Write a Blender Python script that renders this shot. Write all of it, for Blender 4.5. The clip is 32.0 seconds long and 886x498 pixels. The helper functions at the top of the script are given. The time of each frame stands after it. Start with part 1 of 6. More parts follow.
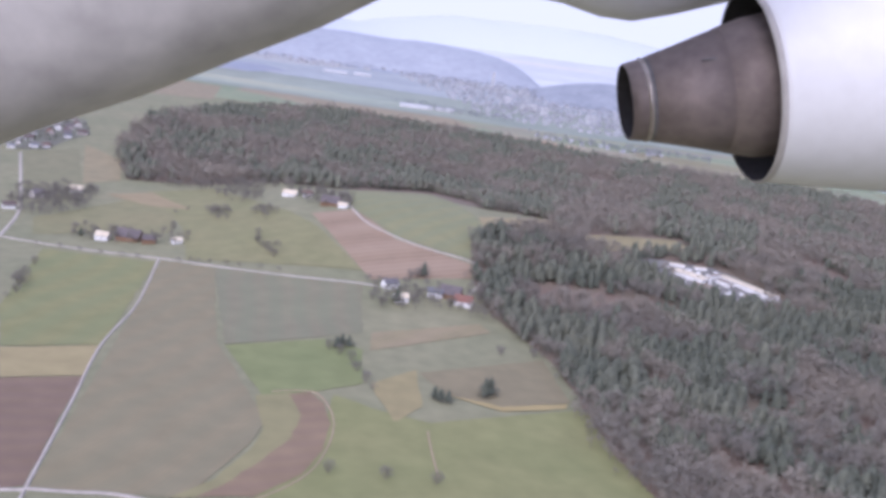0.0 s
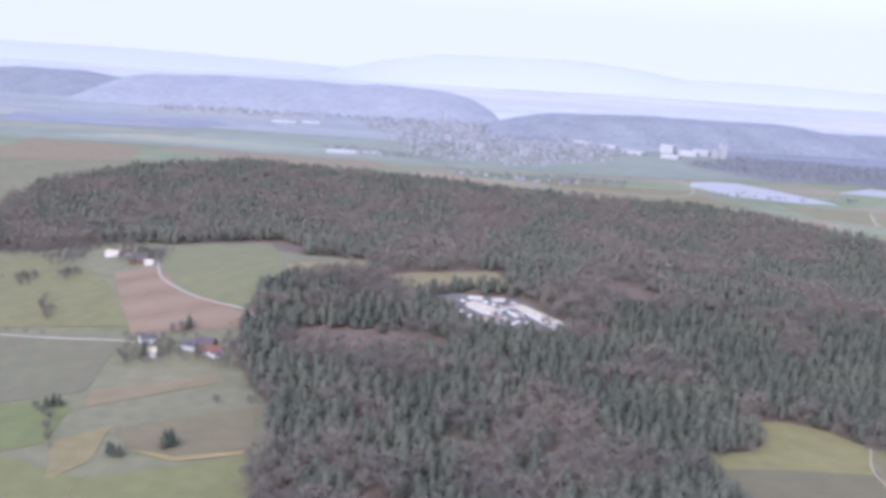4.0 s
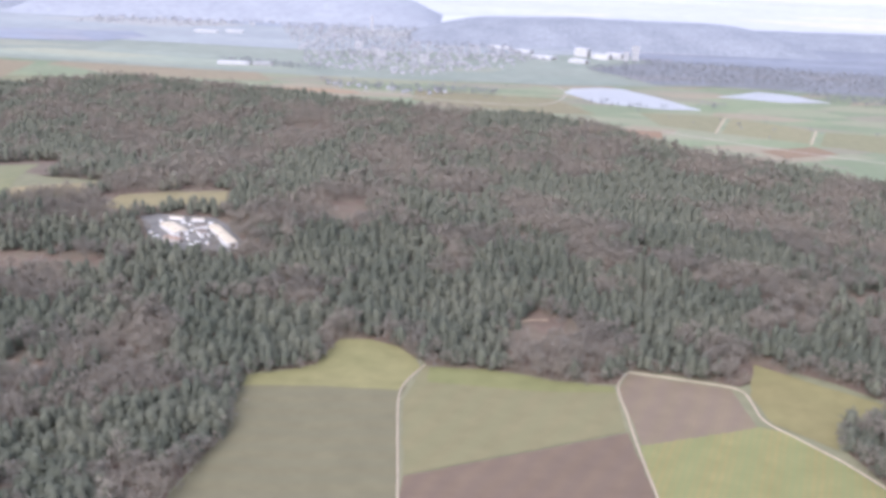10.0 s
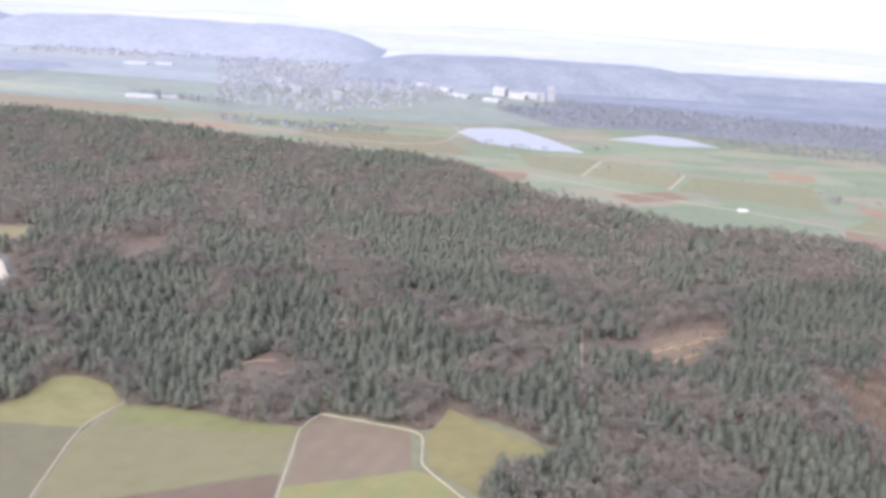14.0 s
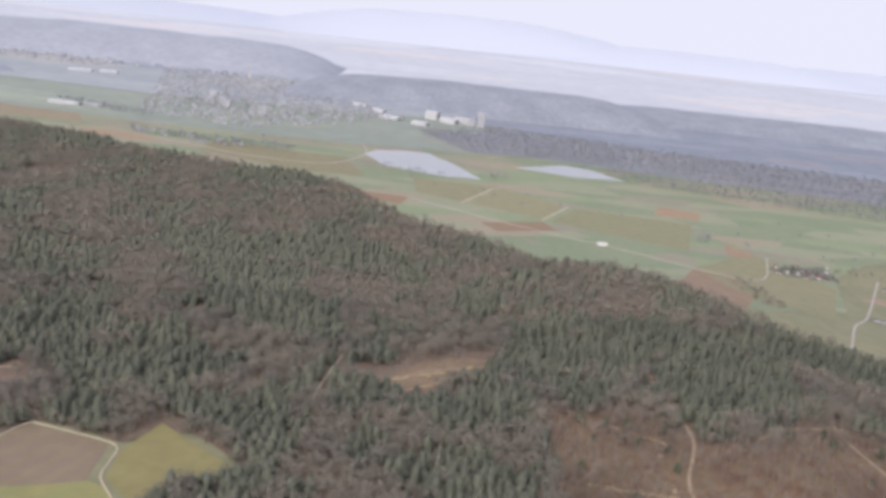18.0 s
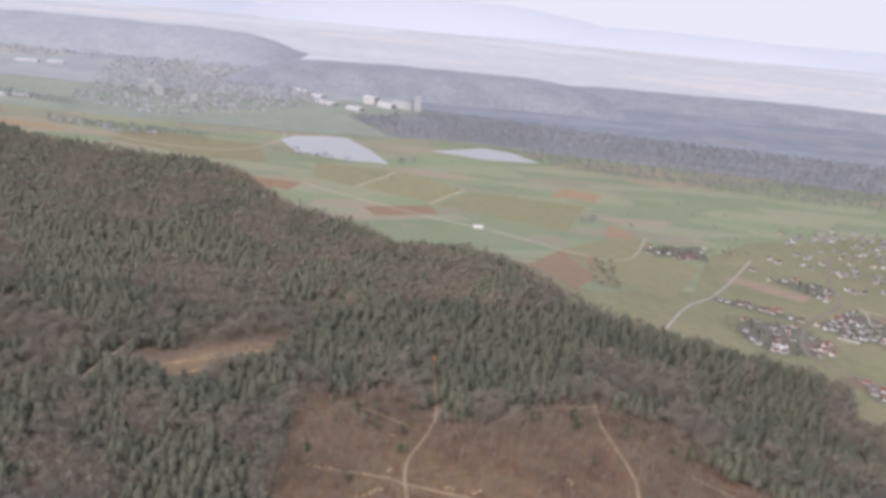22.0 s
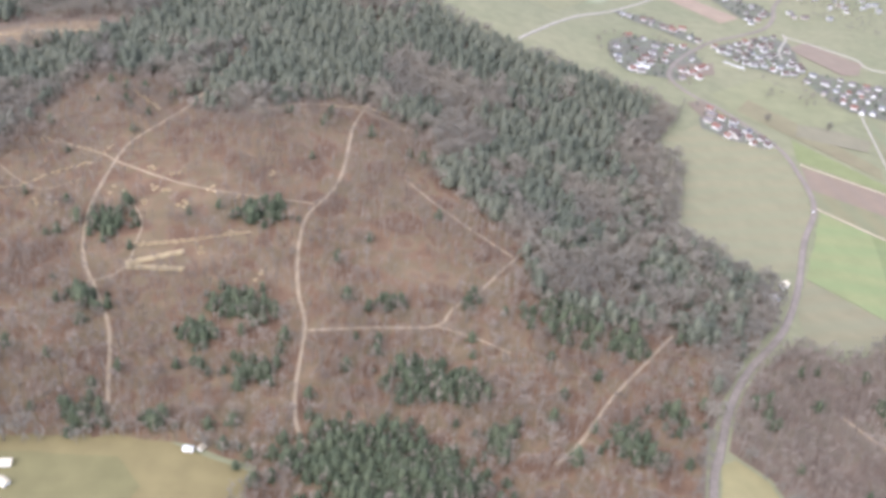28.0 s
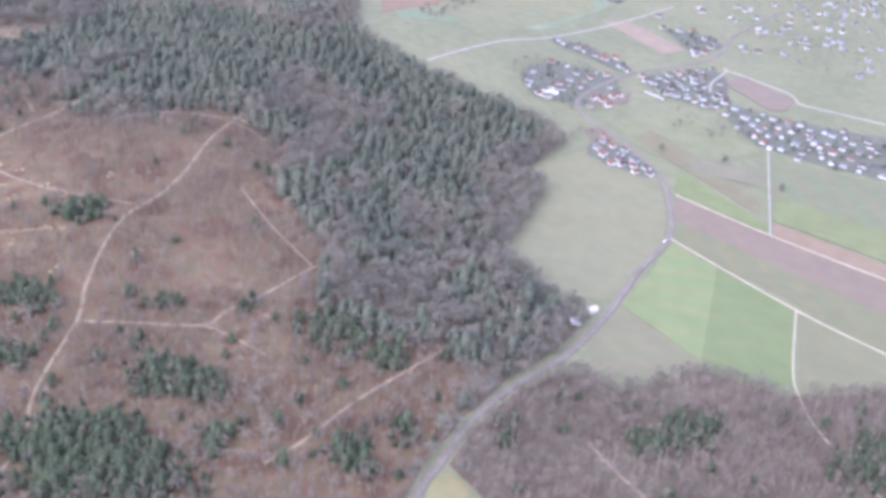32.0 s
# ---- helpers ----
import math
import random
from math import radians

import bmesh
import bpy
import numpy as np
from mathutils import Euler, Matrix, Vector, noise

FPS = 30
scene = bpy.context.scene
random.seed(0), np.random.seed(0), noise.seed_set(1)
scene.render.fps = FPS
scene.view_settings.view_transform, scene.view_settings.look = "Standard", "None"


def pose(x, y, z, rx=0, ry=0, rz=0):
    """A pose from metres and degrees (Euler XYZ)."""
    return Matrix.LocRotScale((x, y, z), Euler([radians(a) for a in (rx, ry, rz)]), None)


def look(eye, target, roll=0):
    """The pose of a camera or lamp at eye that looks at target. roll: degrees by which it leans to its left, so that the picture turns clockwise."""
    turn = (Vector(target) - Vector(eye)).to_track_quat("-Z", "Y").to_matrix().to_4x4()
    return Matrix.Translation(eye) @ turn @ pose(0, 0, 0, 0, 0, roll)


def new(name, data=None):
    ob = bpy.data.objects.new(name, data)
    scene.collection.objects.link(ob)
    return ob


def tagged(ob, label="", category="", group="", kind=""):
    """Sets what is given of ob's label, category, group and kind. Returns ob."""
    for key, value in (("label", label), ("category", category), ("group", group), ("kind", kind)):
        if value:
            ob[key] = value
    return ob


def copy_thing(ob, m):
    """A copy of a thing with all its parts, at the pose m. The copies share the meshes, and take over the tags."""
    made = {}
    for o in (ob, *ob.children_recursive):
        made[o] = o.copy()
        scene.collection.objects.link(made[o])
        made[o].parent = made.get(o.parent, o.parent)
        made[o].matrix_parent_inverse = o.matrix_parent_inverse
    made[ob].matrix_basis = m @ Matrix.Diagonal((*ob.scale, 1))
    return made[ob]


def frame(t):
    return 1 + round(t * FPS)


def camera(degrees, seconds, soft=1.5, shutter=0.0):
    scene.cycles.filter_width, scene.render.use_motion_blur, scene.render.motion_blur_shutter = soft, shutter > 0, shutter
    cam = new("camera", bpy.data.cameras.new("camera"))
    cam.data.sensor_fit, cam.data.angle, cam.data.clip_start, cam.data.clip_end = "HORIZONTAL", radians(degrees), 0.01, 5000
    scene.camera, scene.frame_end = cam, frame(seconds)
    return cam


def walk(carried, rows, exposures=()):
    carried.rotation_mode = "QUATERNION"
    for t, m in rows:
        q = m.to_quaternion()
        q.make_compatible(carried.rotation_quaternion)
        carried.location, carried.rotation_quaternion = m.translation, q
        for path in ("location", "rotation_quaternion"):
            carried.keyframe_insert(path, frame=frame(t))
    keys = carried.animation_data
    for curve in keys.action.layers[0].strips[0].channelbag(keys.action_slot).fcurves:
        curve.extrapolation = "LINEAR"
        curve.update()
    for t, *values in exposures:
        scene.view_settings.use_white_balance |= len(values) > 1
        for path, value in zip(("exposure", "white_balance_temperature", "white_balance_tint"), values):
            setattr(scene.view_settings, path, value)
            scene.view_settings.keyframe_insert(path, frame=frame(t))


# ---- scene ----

# ---- the flight: one lens, one climbing left-hand turn ----
cam = camera(45.93, 32.0, soft=3.9)
FLIGHT = [
    (0.0, pose(0.00, -0.00, 139.88, 76.82, -7.88, -1.53)),
    (0.5, pose(18.13, -1.35, 142.48, 76.56, -6.85, -1.58)),
    (1.0, pose(36.25, -2.73, 145.05, 76.71, -6.07, -1.54)),
    (1.5, pose(54.34, -4.15, 147.61, 77.06, -5.81, -1.26)),
    (2.0, pose(72.41, -5.59, 150.15, 77.89, -5.11, -1.06)),
    (2.5, pose(90.46, -7.06, 152.67, 78.71, -4.62, -0.90)),
    (4.5, pose(162.47, -13.10, 162.56, 78.71, -3.32, -0.50)),
    (5.0, pose(180.42, -14.63, 164.98, 77.54, -3.36, -0.40)),
    (5.5, pose(198.35, -16.16, 167.39, 76.37, -3.66, -0.43)),
    (6.0, pose(216.27, -17.69, 169.77, 74.80, -3.65, -0.79)),
    (6.5, pose(234.16, -19.21, 172.13, 73.99, -3.47, -0.27)),
    (7.0, pose(252.03, -20.73, 174.48, 73.39, -3.68, 0.55)),
    (7.5, pose(269.88, -22.22, 176.81, 72.85, -3.70, -0.50)),
    (8.0, pose(287.71, -23.71, 179.11, 73.30, -4.07, -0.52)),
    (8.5, pose(305.52, -25.17, 181.40, 73.70, -3.32, -0.72)),
    (9.0, pose(323.32, -26.60, 183.67, 73.76, -3.37, -0.36)),
    (9.5, pose(341.09, -28.01, 185.92, 74.11, -3.25, 0.05)),
    (10.0, pose(358.84, -29.38, 188.15, 73.15, -2.25, 1.27)),
    (10.5, pose(376.57, -30.72, 190.36, 73.64, -2.59, -0.06)),
    (11.0, pose(394.28, -32.02, 192.55, 73.13, -3.14, -0.44)),
    (11.5, pose(411.97, -33.27, 194.72, 72.11, -2.72, -0.34)),
    (12.0, pose(429.64, -34.47, 196.87, 71.82, -2.20, 0.93)),
    (12.5, pose(447.29, -35.63, 199.00, 73.67, -2.87, 1.64)),
    (13.0, pose(464.92, -36.73, 201.11, 74.07, -3.57, 1.24)),
    (13.5, pose(482.53, -37.76, 203.21, 74.61, -3.14, 1.15)),
    (14.0, pose(500.12, -38.74, 205.28, 74.87, -3.37, 1.38)),
    (14.5, pose(517.69, -39.65, 207.34, 75.63, -2.50, 1.74)),
    (16.5, pose(587.77, -42.54, 215.36, 76.41, -3.66, 1.74)),
    (17.0, pose(605.24, -43.06, 217.32, 76.63, -2.89, 1.10)),
    (17.5, pose(622.69, -43.49, 219.26, 80.00, -3.12, 0.39)),
    (18.0, pose(640.12, -43.82, 221.17, 75.90, -6.04, 2.33)),
    (18.5, pose(657.53, -44.06, 223.07, 76.31, -6.29, 3.00)),
    (19.0, pose(674.92, -44.20, 224.95, 76.44, -4.48, 0.26)),
    (19.5, pose(692.29, -44.23, 226.81, 77.20, -3.63, 0.98)),
    (20.0, pose(709.64, -44.16, 228.66, 76.65, -3.95, 2.16)),
    (20.5, pose(726.97, -43.97, 230.48, 76.62, -3.87, 3.06)),
    (21.0, pose(744.28, -43.67, 232.28, 76.68, -3.57, 3.82)),
    (21.5, pose(761.57, -43.24, 234.06, 75.79, -4.86, 3.37)),
    (22.0, pose(778.84, -42.70, 235.83, 74.95, -5.03, 3.09)),
    (22.5, pose(796.09, -42.02, 237.57, 74.02, -5.18, 3.32)),
    (23.0, pose(813.32, -41.22, 239.30, 72.31, -5.16, 3.33)),
    (23.5, pose(830.52, -40.28, 241.00, 70.48, -5.61, 4.00)),
    (24.0, pose(847.71, -39.20, 242.69, 67.46, -6.28, 4.55)),
    (24.5, pose(864.88, -37.98, 244.35, 64.88, -7.12, 5.45)),
    (25.0, pose(882.03, -36.61, 246.00, 63.71, -6.63, 5.65)),
    (25.5, pose(899.16, -35.09, 247.63, 62.35, -6.13, 6.52)),
    (27.5, pose(967.47, -27.45, 253.95, 57.90, -5.83, 11.82)),
    (28.0, pose(984.50, -25.13, 255.48, 58.00, -5.85, 12.48)),
    (28.5, pose(1001.51, -22.63, 256.99, 58.47, -5.89, 13.11)),
    (29.0, pose(1018.49, -19.96, 258.48, 58.59, -6.30, 14.24)),
    (29.5, pose(1035.46, -17.10, 259.95, 58.24, -6.41, 15.15)),
    (30.0, pose(1052.41, -14.07, 261.41, 58.19, -6.41, 15.85)),
    (30.5, pose(1069.34, -10.84, 262.84, 58.55, -6.39, 16.73)),
    (31.0, pose(1086.25, -7.42, 264.26, 58.93, -6.17, 17.48)),
    (31.5, pose(1103.13, -3.81, 265.65, 59.15, -5.93, 18.32)),
    (32.0, pose(1120.00, 0.00, 267.03, 58.94, -5.51, 19.04)),
]
walk(cam, FLIGHT, exposures=[(0.0, 0.48, 5330, 29), (5.0, 0.5, 5250, 26), (7.0, 0.64, 5080, 25), (9.0, 0.78, 5640, 21), (13.0, 0.88, 5640, 21), (14.5, 0.84, 5690, 21), (17.0, 0.6, 5790, 19), (18.0, 0.34, 6100, 18), (21.0, 0.36, 6290, 19), (23.0, 0.28, 5890, 19), (24.0, 0.6, 5590, 20), (25.0, 0.98, 5540, 21), (28.0, 1.16, 5660, 17), (30.0, 1.15, 4990, 21), (32.0, 1.2, 5100, 25)])

# ---- overcast winter daylight ----
world = bpy.data.worlds.new("overcast_sky")
scene.world = world
world.use_nodes = True
wn, wl = world.node_tree.nodes, world.node_tree.links
wn.clear()
sky = wn.new("ShaderNodeTexSky")
sky.sky_type, sky.sun_disc = "NISHITA", False
sky.sun_elevation, sky.sun_rotation = radians(38), radians(207)
sky.air_density, sky.dust_density, sky.ozone_density = 1.0, 4.0, 1.0
coord, sep, top, comb = (wn.new("ShaderNodeTexCoord"), wn.new("ShaderNodeSeparateXYZ"), wn.new("ShaderNodeMath"), wn.new("ShaderNodeCombineXYZ"))
top.operation, top.inputs[1].default_value = "MAXIMUM", 0.03
wl.new(coord.outputs["Generated"], sep.inputs[0])
wl.new(sep.outputs[2], top.inputs[0])
wl.new(sep.outputs[0], comb.inputs[0]), wl.new(sep.outputs[1], comb.inputs[1]), wl.new(top.outputs[0], comb.inputs[2])
wl.new(comb.outputs[0], sky.inputs["Vector"])
clear, cloud, both, wout = (wn.new("ShaderNodeBackground"), wn.new("ShaderNodeBackground"), wn.new("ShaderNodeAddShader"), wn.new("ShaderNodeOutputWorld"))
clear.inputs[1].default_value = 0.05
cloud.inputs[0].default_value, cloud.inputs[1].default_value = (0.87, 0.88, 0.95, 1), 0.68
wl.new(sky.outputs[0], clear.inputs[0])
wl.new(clear.outputs[0], both.inputs[0]), wl.new(cloud.outputs[0], both.inputs[1]), wl.new(both.outputs[0], wout.inputs[0])
sun = new("sun", bpy.data.lights.new("sun", "SUN"))
sun.data.energy, sun.data.angle, sun.data.color = 1.45, radians(34), (1.0, 0.95, 0.88)
sun.matrix_world = look((0, 0, 100), (35, 70, 100 - 62))


# ---- materials ----
def material(name, low, high, scale, rough=0.9, fine=8.0, bump=0.0, extra=None, metal=0.0, grain=0.34):
    """Two colours mixed by broad noise, broken up again by fine noise, in metres."""
    m = bpy.data.materials.new(name)
    m.use_nodes = True
    n, l = m.node_tree.nodes, m.node_tree.links
    b = n["Principled BSDF"]
    b.inputs["Roughness"].default_value, b.inputs["Metallic"].default_value = rough, metal
    b.inputs["Specular IOR Level"].default_value = 0.25
    g = n.new("ShaderNodeNewGeometry")
    broad, small, mix, mul = n.new("ShaderNodeTexNoise"), n.new("ShaderNodeTexNoise"), n.new("ShaderNodeMix"), n.new("ShaderNodeMix")
    broad.inputs["Scale"].default_value, broad.inputs["Detail"].default_value = 1 / scale, 6
    small.inputs["Scale"].default_value, small.inputs["Detail"].default_value = fine / scale, 4
    mix.data_type = mul.data_type = "RGBA"
    ramp = n.new("ShaderNodeMapRange")
    ramp.inputs[1].default_value, ramp.inputs[2].default_value = 0.3, 0.7
    l.new(g.outputs["Position"], broad.inputs["Vector"]), l.new(g.outputs["Position"], small.inputs["Vector"])
    l.new(broad.outputs[0], ramp.inputs[0]), l.new(ramp.outputs[0], mix.inputs[0])
    mix.inputs[6].default_value, mix.inputs[7].default_value = (*low, 1), (*high, 1)
    mul.blend_type, mul.inputs[0].default_value = "OVERLAY", grain
    l.new(mix.outputs[2], mul.inputs[6]), l.new(small.outputs[0], mul.inputs[7])
    last = mul.outputs[2]
    if extra:
        last = extra(n, l, g, last)
    l.new(last, b.inputs["Base Color"])
    if bump:
        bp = n.new("ShaderNodeBump")
        bp.inputs["Strength"].default_value, bp.inputs["Distance"].default_value = bump, 0.3
        l.new(small.outputs[0], bp.inputs["Height"]), l.new(bp.outputs[0], b.inputs["Normal"])
    return m


def drilled(angle, width, other, amount):
    """Rows and tramlines across a field: a wave band at this angle, in metres."""
    def extra(n, l, g, last):
        rot, wave, tram, mx, mx2 = (n.new("ShaderNodeVectorRotate"), n.new("ShaderNodeTexWave"), n.new("ShaderNodeTexWave"), n.new("ShaderNodeMix"), n.new("ShaderNodeMix"))
        rot.rotation_type = "Z_AXIS"
        rot.inputs["Angle"].default_value = radians(angle)
        wave.inputs["Scale"].default_value, wave.inputs["Distortion"].default_value = 0.314 / width, 1.2
        wave.inputs["Detail"].default_value, wave.inputs["Detail Scale"].default_value = 3, 0.6
        tram.inputs["Scale"].default_value, tram.inputs["Distortion"].default_value = 0.314 / (width * 6.3), 2.5
        mx.data_type = mx2.data_type = "RGBA"
        l.new(g.outputs["Position"], rot.inputs["Vector"])
        l.new(rot.outputs[0], wave.inputs["Vector"]), l.new(rot.outputs[0], tram.inputs["Vector"])
        for tex, m, src in ((wave, mx, last), (tram, mx2, None)):
            sc = n.new("ShaderNodeMath")
            sc.operation, sc.inputs[1].default_value = "MULTIPLY", amount
            l.new(tex.outputs["Fac"], sc.inputs[0]), l.new(sc.outputs[0], m.inputs[0])
            m.inputs[7].default_value = (*other, 1)
        l.new(last, mx.inputs[6]), l.new(mx.outputs[2], mx2.inputs[6])
        return mx2.outputs[2]
    return extra


def by_tree(low, high, weight=0.7):
    """Each tree its own shade, from the tint that its mesh carries."""
    def extra(n, l, g, last):
        at, mx, mx2 = n.new("ShaderNodeAttribute"), n.new("ShaderNodeMix"), n.new("ShaderNodeMix")
        at.attribute_name = "tint"
        mx.data_type = mx2.data_type = "RGBA"
        l.new(at.outputs["Fac"], mx.inputs[0])
        mx.inputs[6].default_value, mx.inputs[7].default_value = (*low, 1), (*high, 1)
        mx2.inputs[0].default_value = weight
        l.new(last, mx2.inputs[6]), l.new(mx.outputs[2], mx2.inputs[7])
        return mx2.outputs[2]
    return extra


def by_object(shades):
    """A random shade for each object."""
    def extra(n, l, g, last):
        info, ramp, mx = n.new("ShaderNodeObjectInfo"), n.new("ShaderNodeValToRGB"), n.new("ShaderNodeMix")
        ramp.color_ramp.interpolation = "CONSTANT"
        els = ramp.color_ramp.elements
        while len(els) < len(shades):
            els.new(0.5)
        for k, c in enumerate(shades):
            els[k].position, els[k].color = k / len(shades), (*c, 1)
        mx.data_type, mx.inputs[0].default_value = "RGBA", 0.75
        l.new(info.outputs["Random"], ramp.inputs[0])
        l.new(last, mx.inputs[6]), l.new(ramp.outputs[0], mx.inputs[7])
        return mx.outputs[2]
    return extra


M_GRASS = material("winter_grass", (0.178, 0.178, 0.10), (0.222, 0.208, 0.122), 60, fine=8, grain=0.22)

def patches(shades, size, weight, stretch=1.0, turn=0.0, soft=True):
    """Irregular patches, each of its own shade: cells warped by noise, in metres."""
    def extra(n, l, g, last):
        mp, warp, add, cell, sep, ramp, mx = (n.new("ShaderNodeMapping"), n.new("ShaderNodeTexNoise"), n.new("ShaderNodeMix"), n.new("ShaderNodeTexVoronoi"), n.new("ShaderNodeSeparateColor"), n.new("ShaderNodeValToRGB"), n.new("ShaderNodeMix"))
        mp.inputs["Rotation"].default_value = (0, 0, radians(turn))
        mp.inputs["Scale"].default_value = (1 / size, stretch / size, 0)
        warp.inputs["Scale"].default_value, warp.inputs["Detail"].default_value = 2.2, 5
        add.data_type, add.inputs[0].default_value = "VECTOR", 0.35 if soft else 0.06
        cell.inputs["Scale"].default_value = 1.0
        if soft:
            cell.feature = "SMOOTH_F1"
        els = ramp.color_ramp.elements
        while len(els) < len(shades):
            els.new(0.5)
        for k, c in enumerate(shades):
            els[k].position, els[k].color = 0.12 + 0.76 * k / (len(shades) - 1), (*c, 1)
        if not soft:
            ramp.color_ramp.interpolation = "CONSTANT"
        mx.data_type, mx.inputs[0].default_value = "RGBA", weight
        l.new(g.outputs["Position"], mp.inputs["Vector"]), l.new(mp.outputs[0], warp.inputs["Vector"])
        l.new(mp.outputs[0], add.inputs[4]), l.new(warp.outputs["Color"], add.inputs[5])
        l.new(add.outputs[1], cell.inputs["Vector"]), l.new(cell.outputs["Color"], sep.inputs[0])
        l.new(sep.outputs[0], ramp.inputs[0]), l.new(last, mx.inputs[6]), l.new(ramp.outputs[0], mx.inputs[7])
        return mx.outputs[2]
    return extra


M_LITTER = material("leaf_litter", (0.13, 0.098, 0.072), (0.185, 0.14, 0.10), 6, fine=6, extra=patches([(0.125, 0.09, 0.066), (0.175, 0.125, 0.09), (0.15, 0.13, 0.085), (0.20, 0.155, 0.11), (0.125, 0.09, 0.064)], 7, 0.55))
M_BRACKEN = material("dead_bracken", (0.138, 0.087, 0.054), (0.200, 0.136, 0.083), 6, fine=6, extra=patches([(0.11, 0.063, 0.039), (0.176, 0.108, 0.064), (0.14, 0.114, 0.062), (0.20, 0.141, 0.084), (0.122, 0.07, 0.043), (0.163, 0.128, 0.074)], 6, 0.65))
M_ASPHALT = material("road_asphalt", (0.185, 0.153, 0.124), (0.235, 0.196, 0.16), 12)
M_LANE = material("pale_lane", (0.32, 0.288, 0.238), (0.40, 0.36, 0.30), 10)
M_TRACK = material("gravel_track", (0.35, 0.295, 0.205), (0.43, 0.36, 0.255), 7)
M_PATH = material("earth_path", (0.262, 0.198, 0.128), (0.338, 0.262, 0.175), 4)
M_SPRUCE = material("spruce_needles", (0.093, 0.10, 0.071), (0.133, 0.137, 0.097), 6, fine=9, extra=by_tree((0.09, 0.10, 0.072), (0.155, 0.155, 0.108)))
M_BARE = material("bare_twigs", (0.177, 0.161, 0.130), (0.220, 0.198, 0.158), 4, extra=by_tree((0.157, 0.147, 0.124), (0.260, 0.224, 0.170), 0.75))
M_POLE = material("brown_pole_twigs", (0.182, 0.146, 0.115), (0.25, 0.208, 0.167), 3, extra=by_tree((0.135, 0.106, 0.083), (0.292, 0.245, 0.195), 0.85))
M_YOUNG = material("young_spruce_needles", (0.064, 0.078, 0.044), (0.098, 0.112, 0.064), 5, fine=9, extra=by_tree((0.060, 0.075, 0.043), (0.115, 0.126, 0.073)))
M_BARK = material("bark", (0.12, 0.10, 0.09), (0.2, 0.17, 0.14), 1)
M_WHITE = material("white_render", (0.66, 0.645, 0.61), (0.77, 0.755, 0.72), 3, 0.8)
M_WALL = material("house_render", (0.52, 0.50, 0.46), (0.62, 0.6, 0.56), 3, 0.8, extra=by_object([(0.74, 0.73, 0.70), (0.58, 0.54, 0.48), (0.70, 0.69, 0.67), (0.40, 0.35, 0.30)]))
M_ROOF = material("roof_tiles", (0.15, 0.10, 0.09), (0.24, 0.16, 0.13), 2, 0.8, extra=by_object([(0.095, 0.075, 0.07), (0.12, 0.115, 0.115), (0.20, 0.09, 0.062), (0.13, 0.085, 0.07), (0.165, 0.16, 0.16), (0.085, 0.07, 0.065)]))
M_RED = material("red_roof_tiles", (0.17, 0.085, 0.065), (0.22, 0.115, 0.09), 2, 0.8)
M_BARN = material("dark_barn_roof", (0.10, 0.088, 0.085), (0.15, 0.125, 0.118), 2, 0.8)
M_GLASS = material("window_glass", (0.03, 0.035, 0.045), (0.05, 0.06, 0.07), 1, 0.15)
M_WOOD = material("door_wood", (0.16, 0.1, 0.06), (0.24, 0.15, 0.09), 1)
M_SHEET = material("pale_roof_sheet", (0.50, 0.43, 0.31), (0.60, 0.52, 0.38), 6, 0.6)
M_YARD = material("concrete_yard", (0.14, 0.134, 0.12), (0.21, 0.197, 0.172), 5, extra=patches([(0.12, 0.116, 0.105), (0.24, 0.225, 0.195), (0.15, 0.14, 0.122), (0.19, 0.18, 0.158)], 6, 0.5))
M_BROWNROOF = material("rusty_sheet_roof", (0.26, 0.18, 0.13), (0.36, 0.27, 0.20), 3, 0.7)
M_LOGS = material("peeled_logs", (0.40, 0.31, 0.17), (0.48, 0.385, 0.23), 2)
M_CHIP = material("brush_wood", (0.40, 0.31, 0.18), (0.54, 0.43, 0.27), 2)
M_SLATE = material("grey_roof_slate", (0.12, 0.12, 0.13), (0.20, 0.20, 0.21), 3, 0.5, extra=by_object([(0.10, 0.10, 0.105), (0.14, 0.14, 0.148), (0.20, 0.195, 0.195), (0.12, 0.11, 0.105)]))
M_WATER = material("lake_water", (0.265, 0.26, 0.245), (0.31, 0.305, 0.285), 40, 0.3)
M_WATER.node_tree.nodes["Principled BSDF"].inputs["Specular IOR Level"].default_value = 0.55
# haze is coloured in: the farther the rise, the paler its base colour
M_HILL = material("hazed_wooded_ridge", (0.215, 0.23, 0.25), (0.275, 0.29, 0.308), 60, fine=8)
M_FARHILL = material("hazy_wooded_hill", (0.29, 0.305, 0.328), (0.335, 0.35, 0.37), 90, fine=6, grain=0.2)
M_MOUNT = material("hazed_mountain", (0.475, 0.50, 0.545), (0.495, 0.52, 0.56), 4000, fine=0.6)
# far trees: blue-grey of the hazy distance put into the twig colour
M_FARWOOD = material("hazed_woodland", (0.195, 0.203, 0.208), (0.25, 0.256, 0.257), 25, extra=by_tree((0.19, 0.198, 0.205), (0.265, 0.268, 0.266)))


M_GARDEN = material("garden_ground", (0.125, 0.12, 0.09), (0.17, 0.165, 0.12), 9, fine=6, extra=patches([(0.12, 0.105, 0.088), (0.15, 0.17, 0.10), (0.165, 0.15, 0.13), (0.13, 0.125, 0.095), (0.13, 0.15, 0.09)], 7, 0.6, 1.6, 20))


# ---- the lie of the land ----
RIDGES = [(-200, 600, 150, 200, -7.1), (0, 650, 120, 130, 17.5), (210, 680, 170, 140, 12.6), (490, 600, 150, 110, 9.1),
          (600, 470, 90, 90, 7.5), (800, 430, 130, 130, 20.2), (840, 680, 150, 150, 23.3), (970, 350, 110, 100, 10.9)]


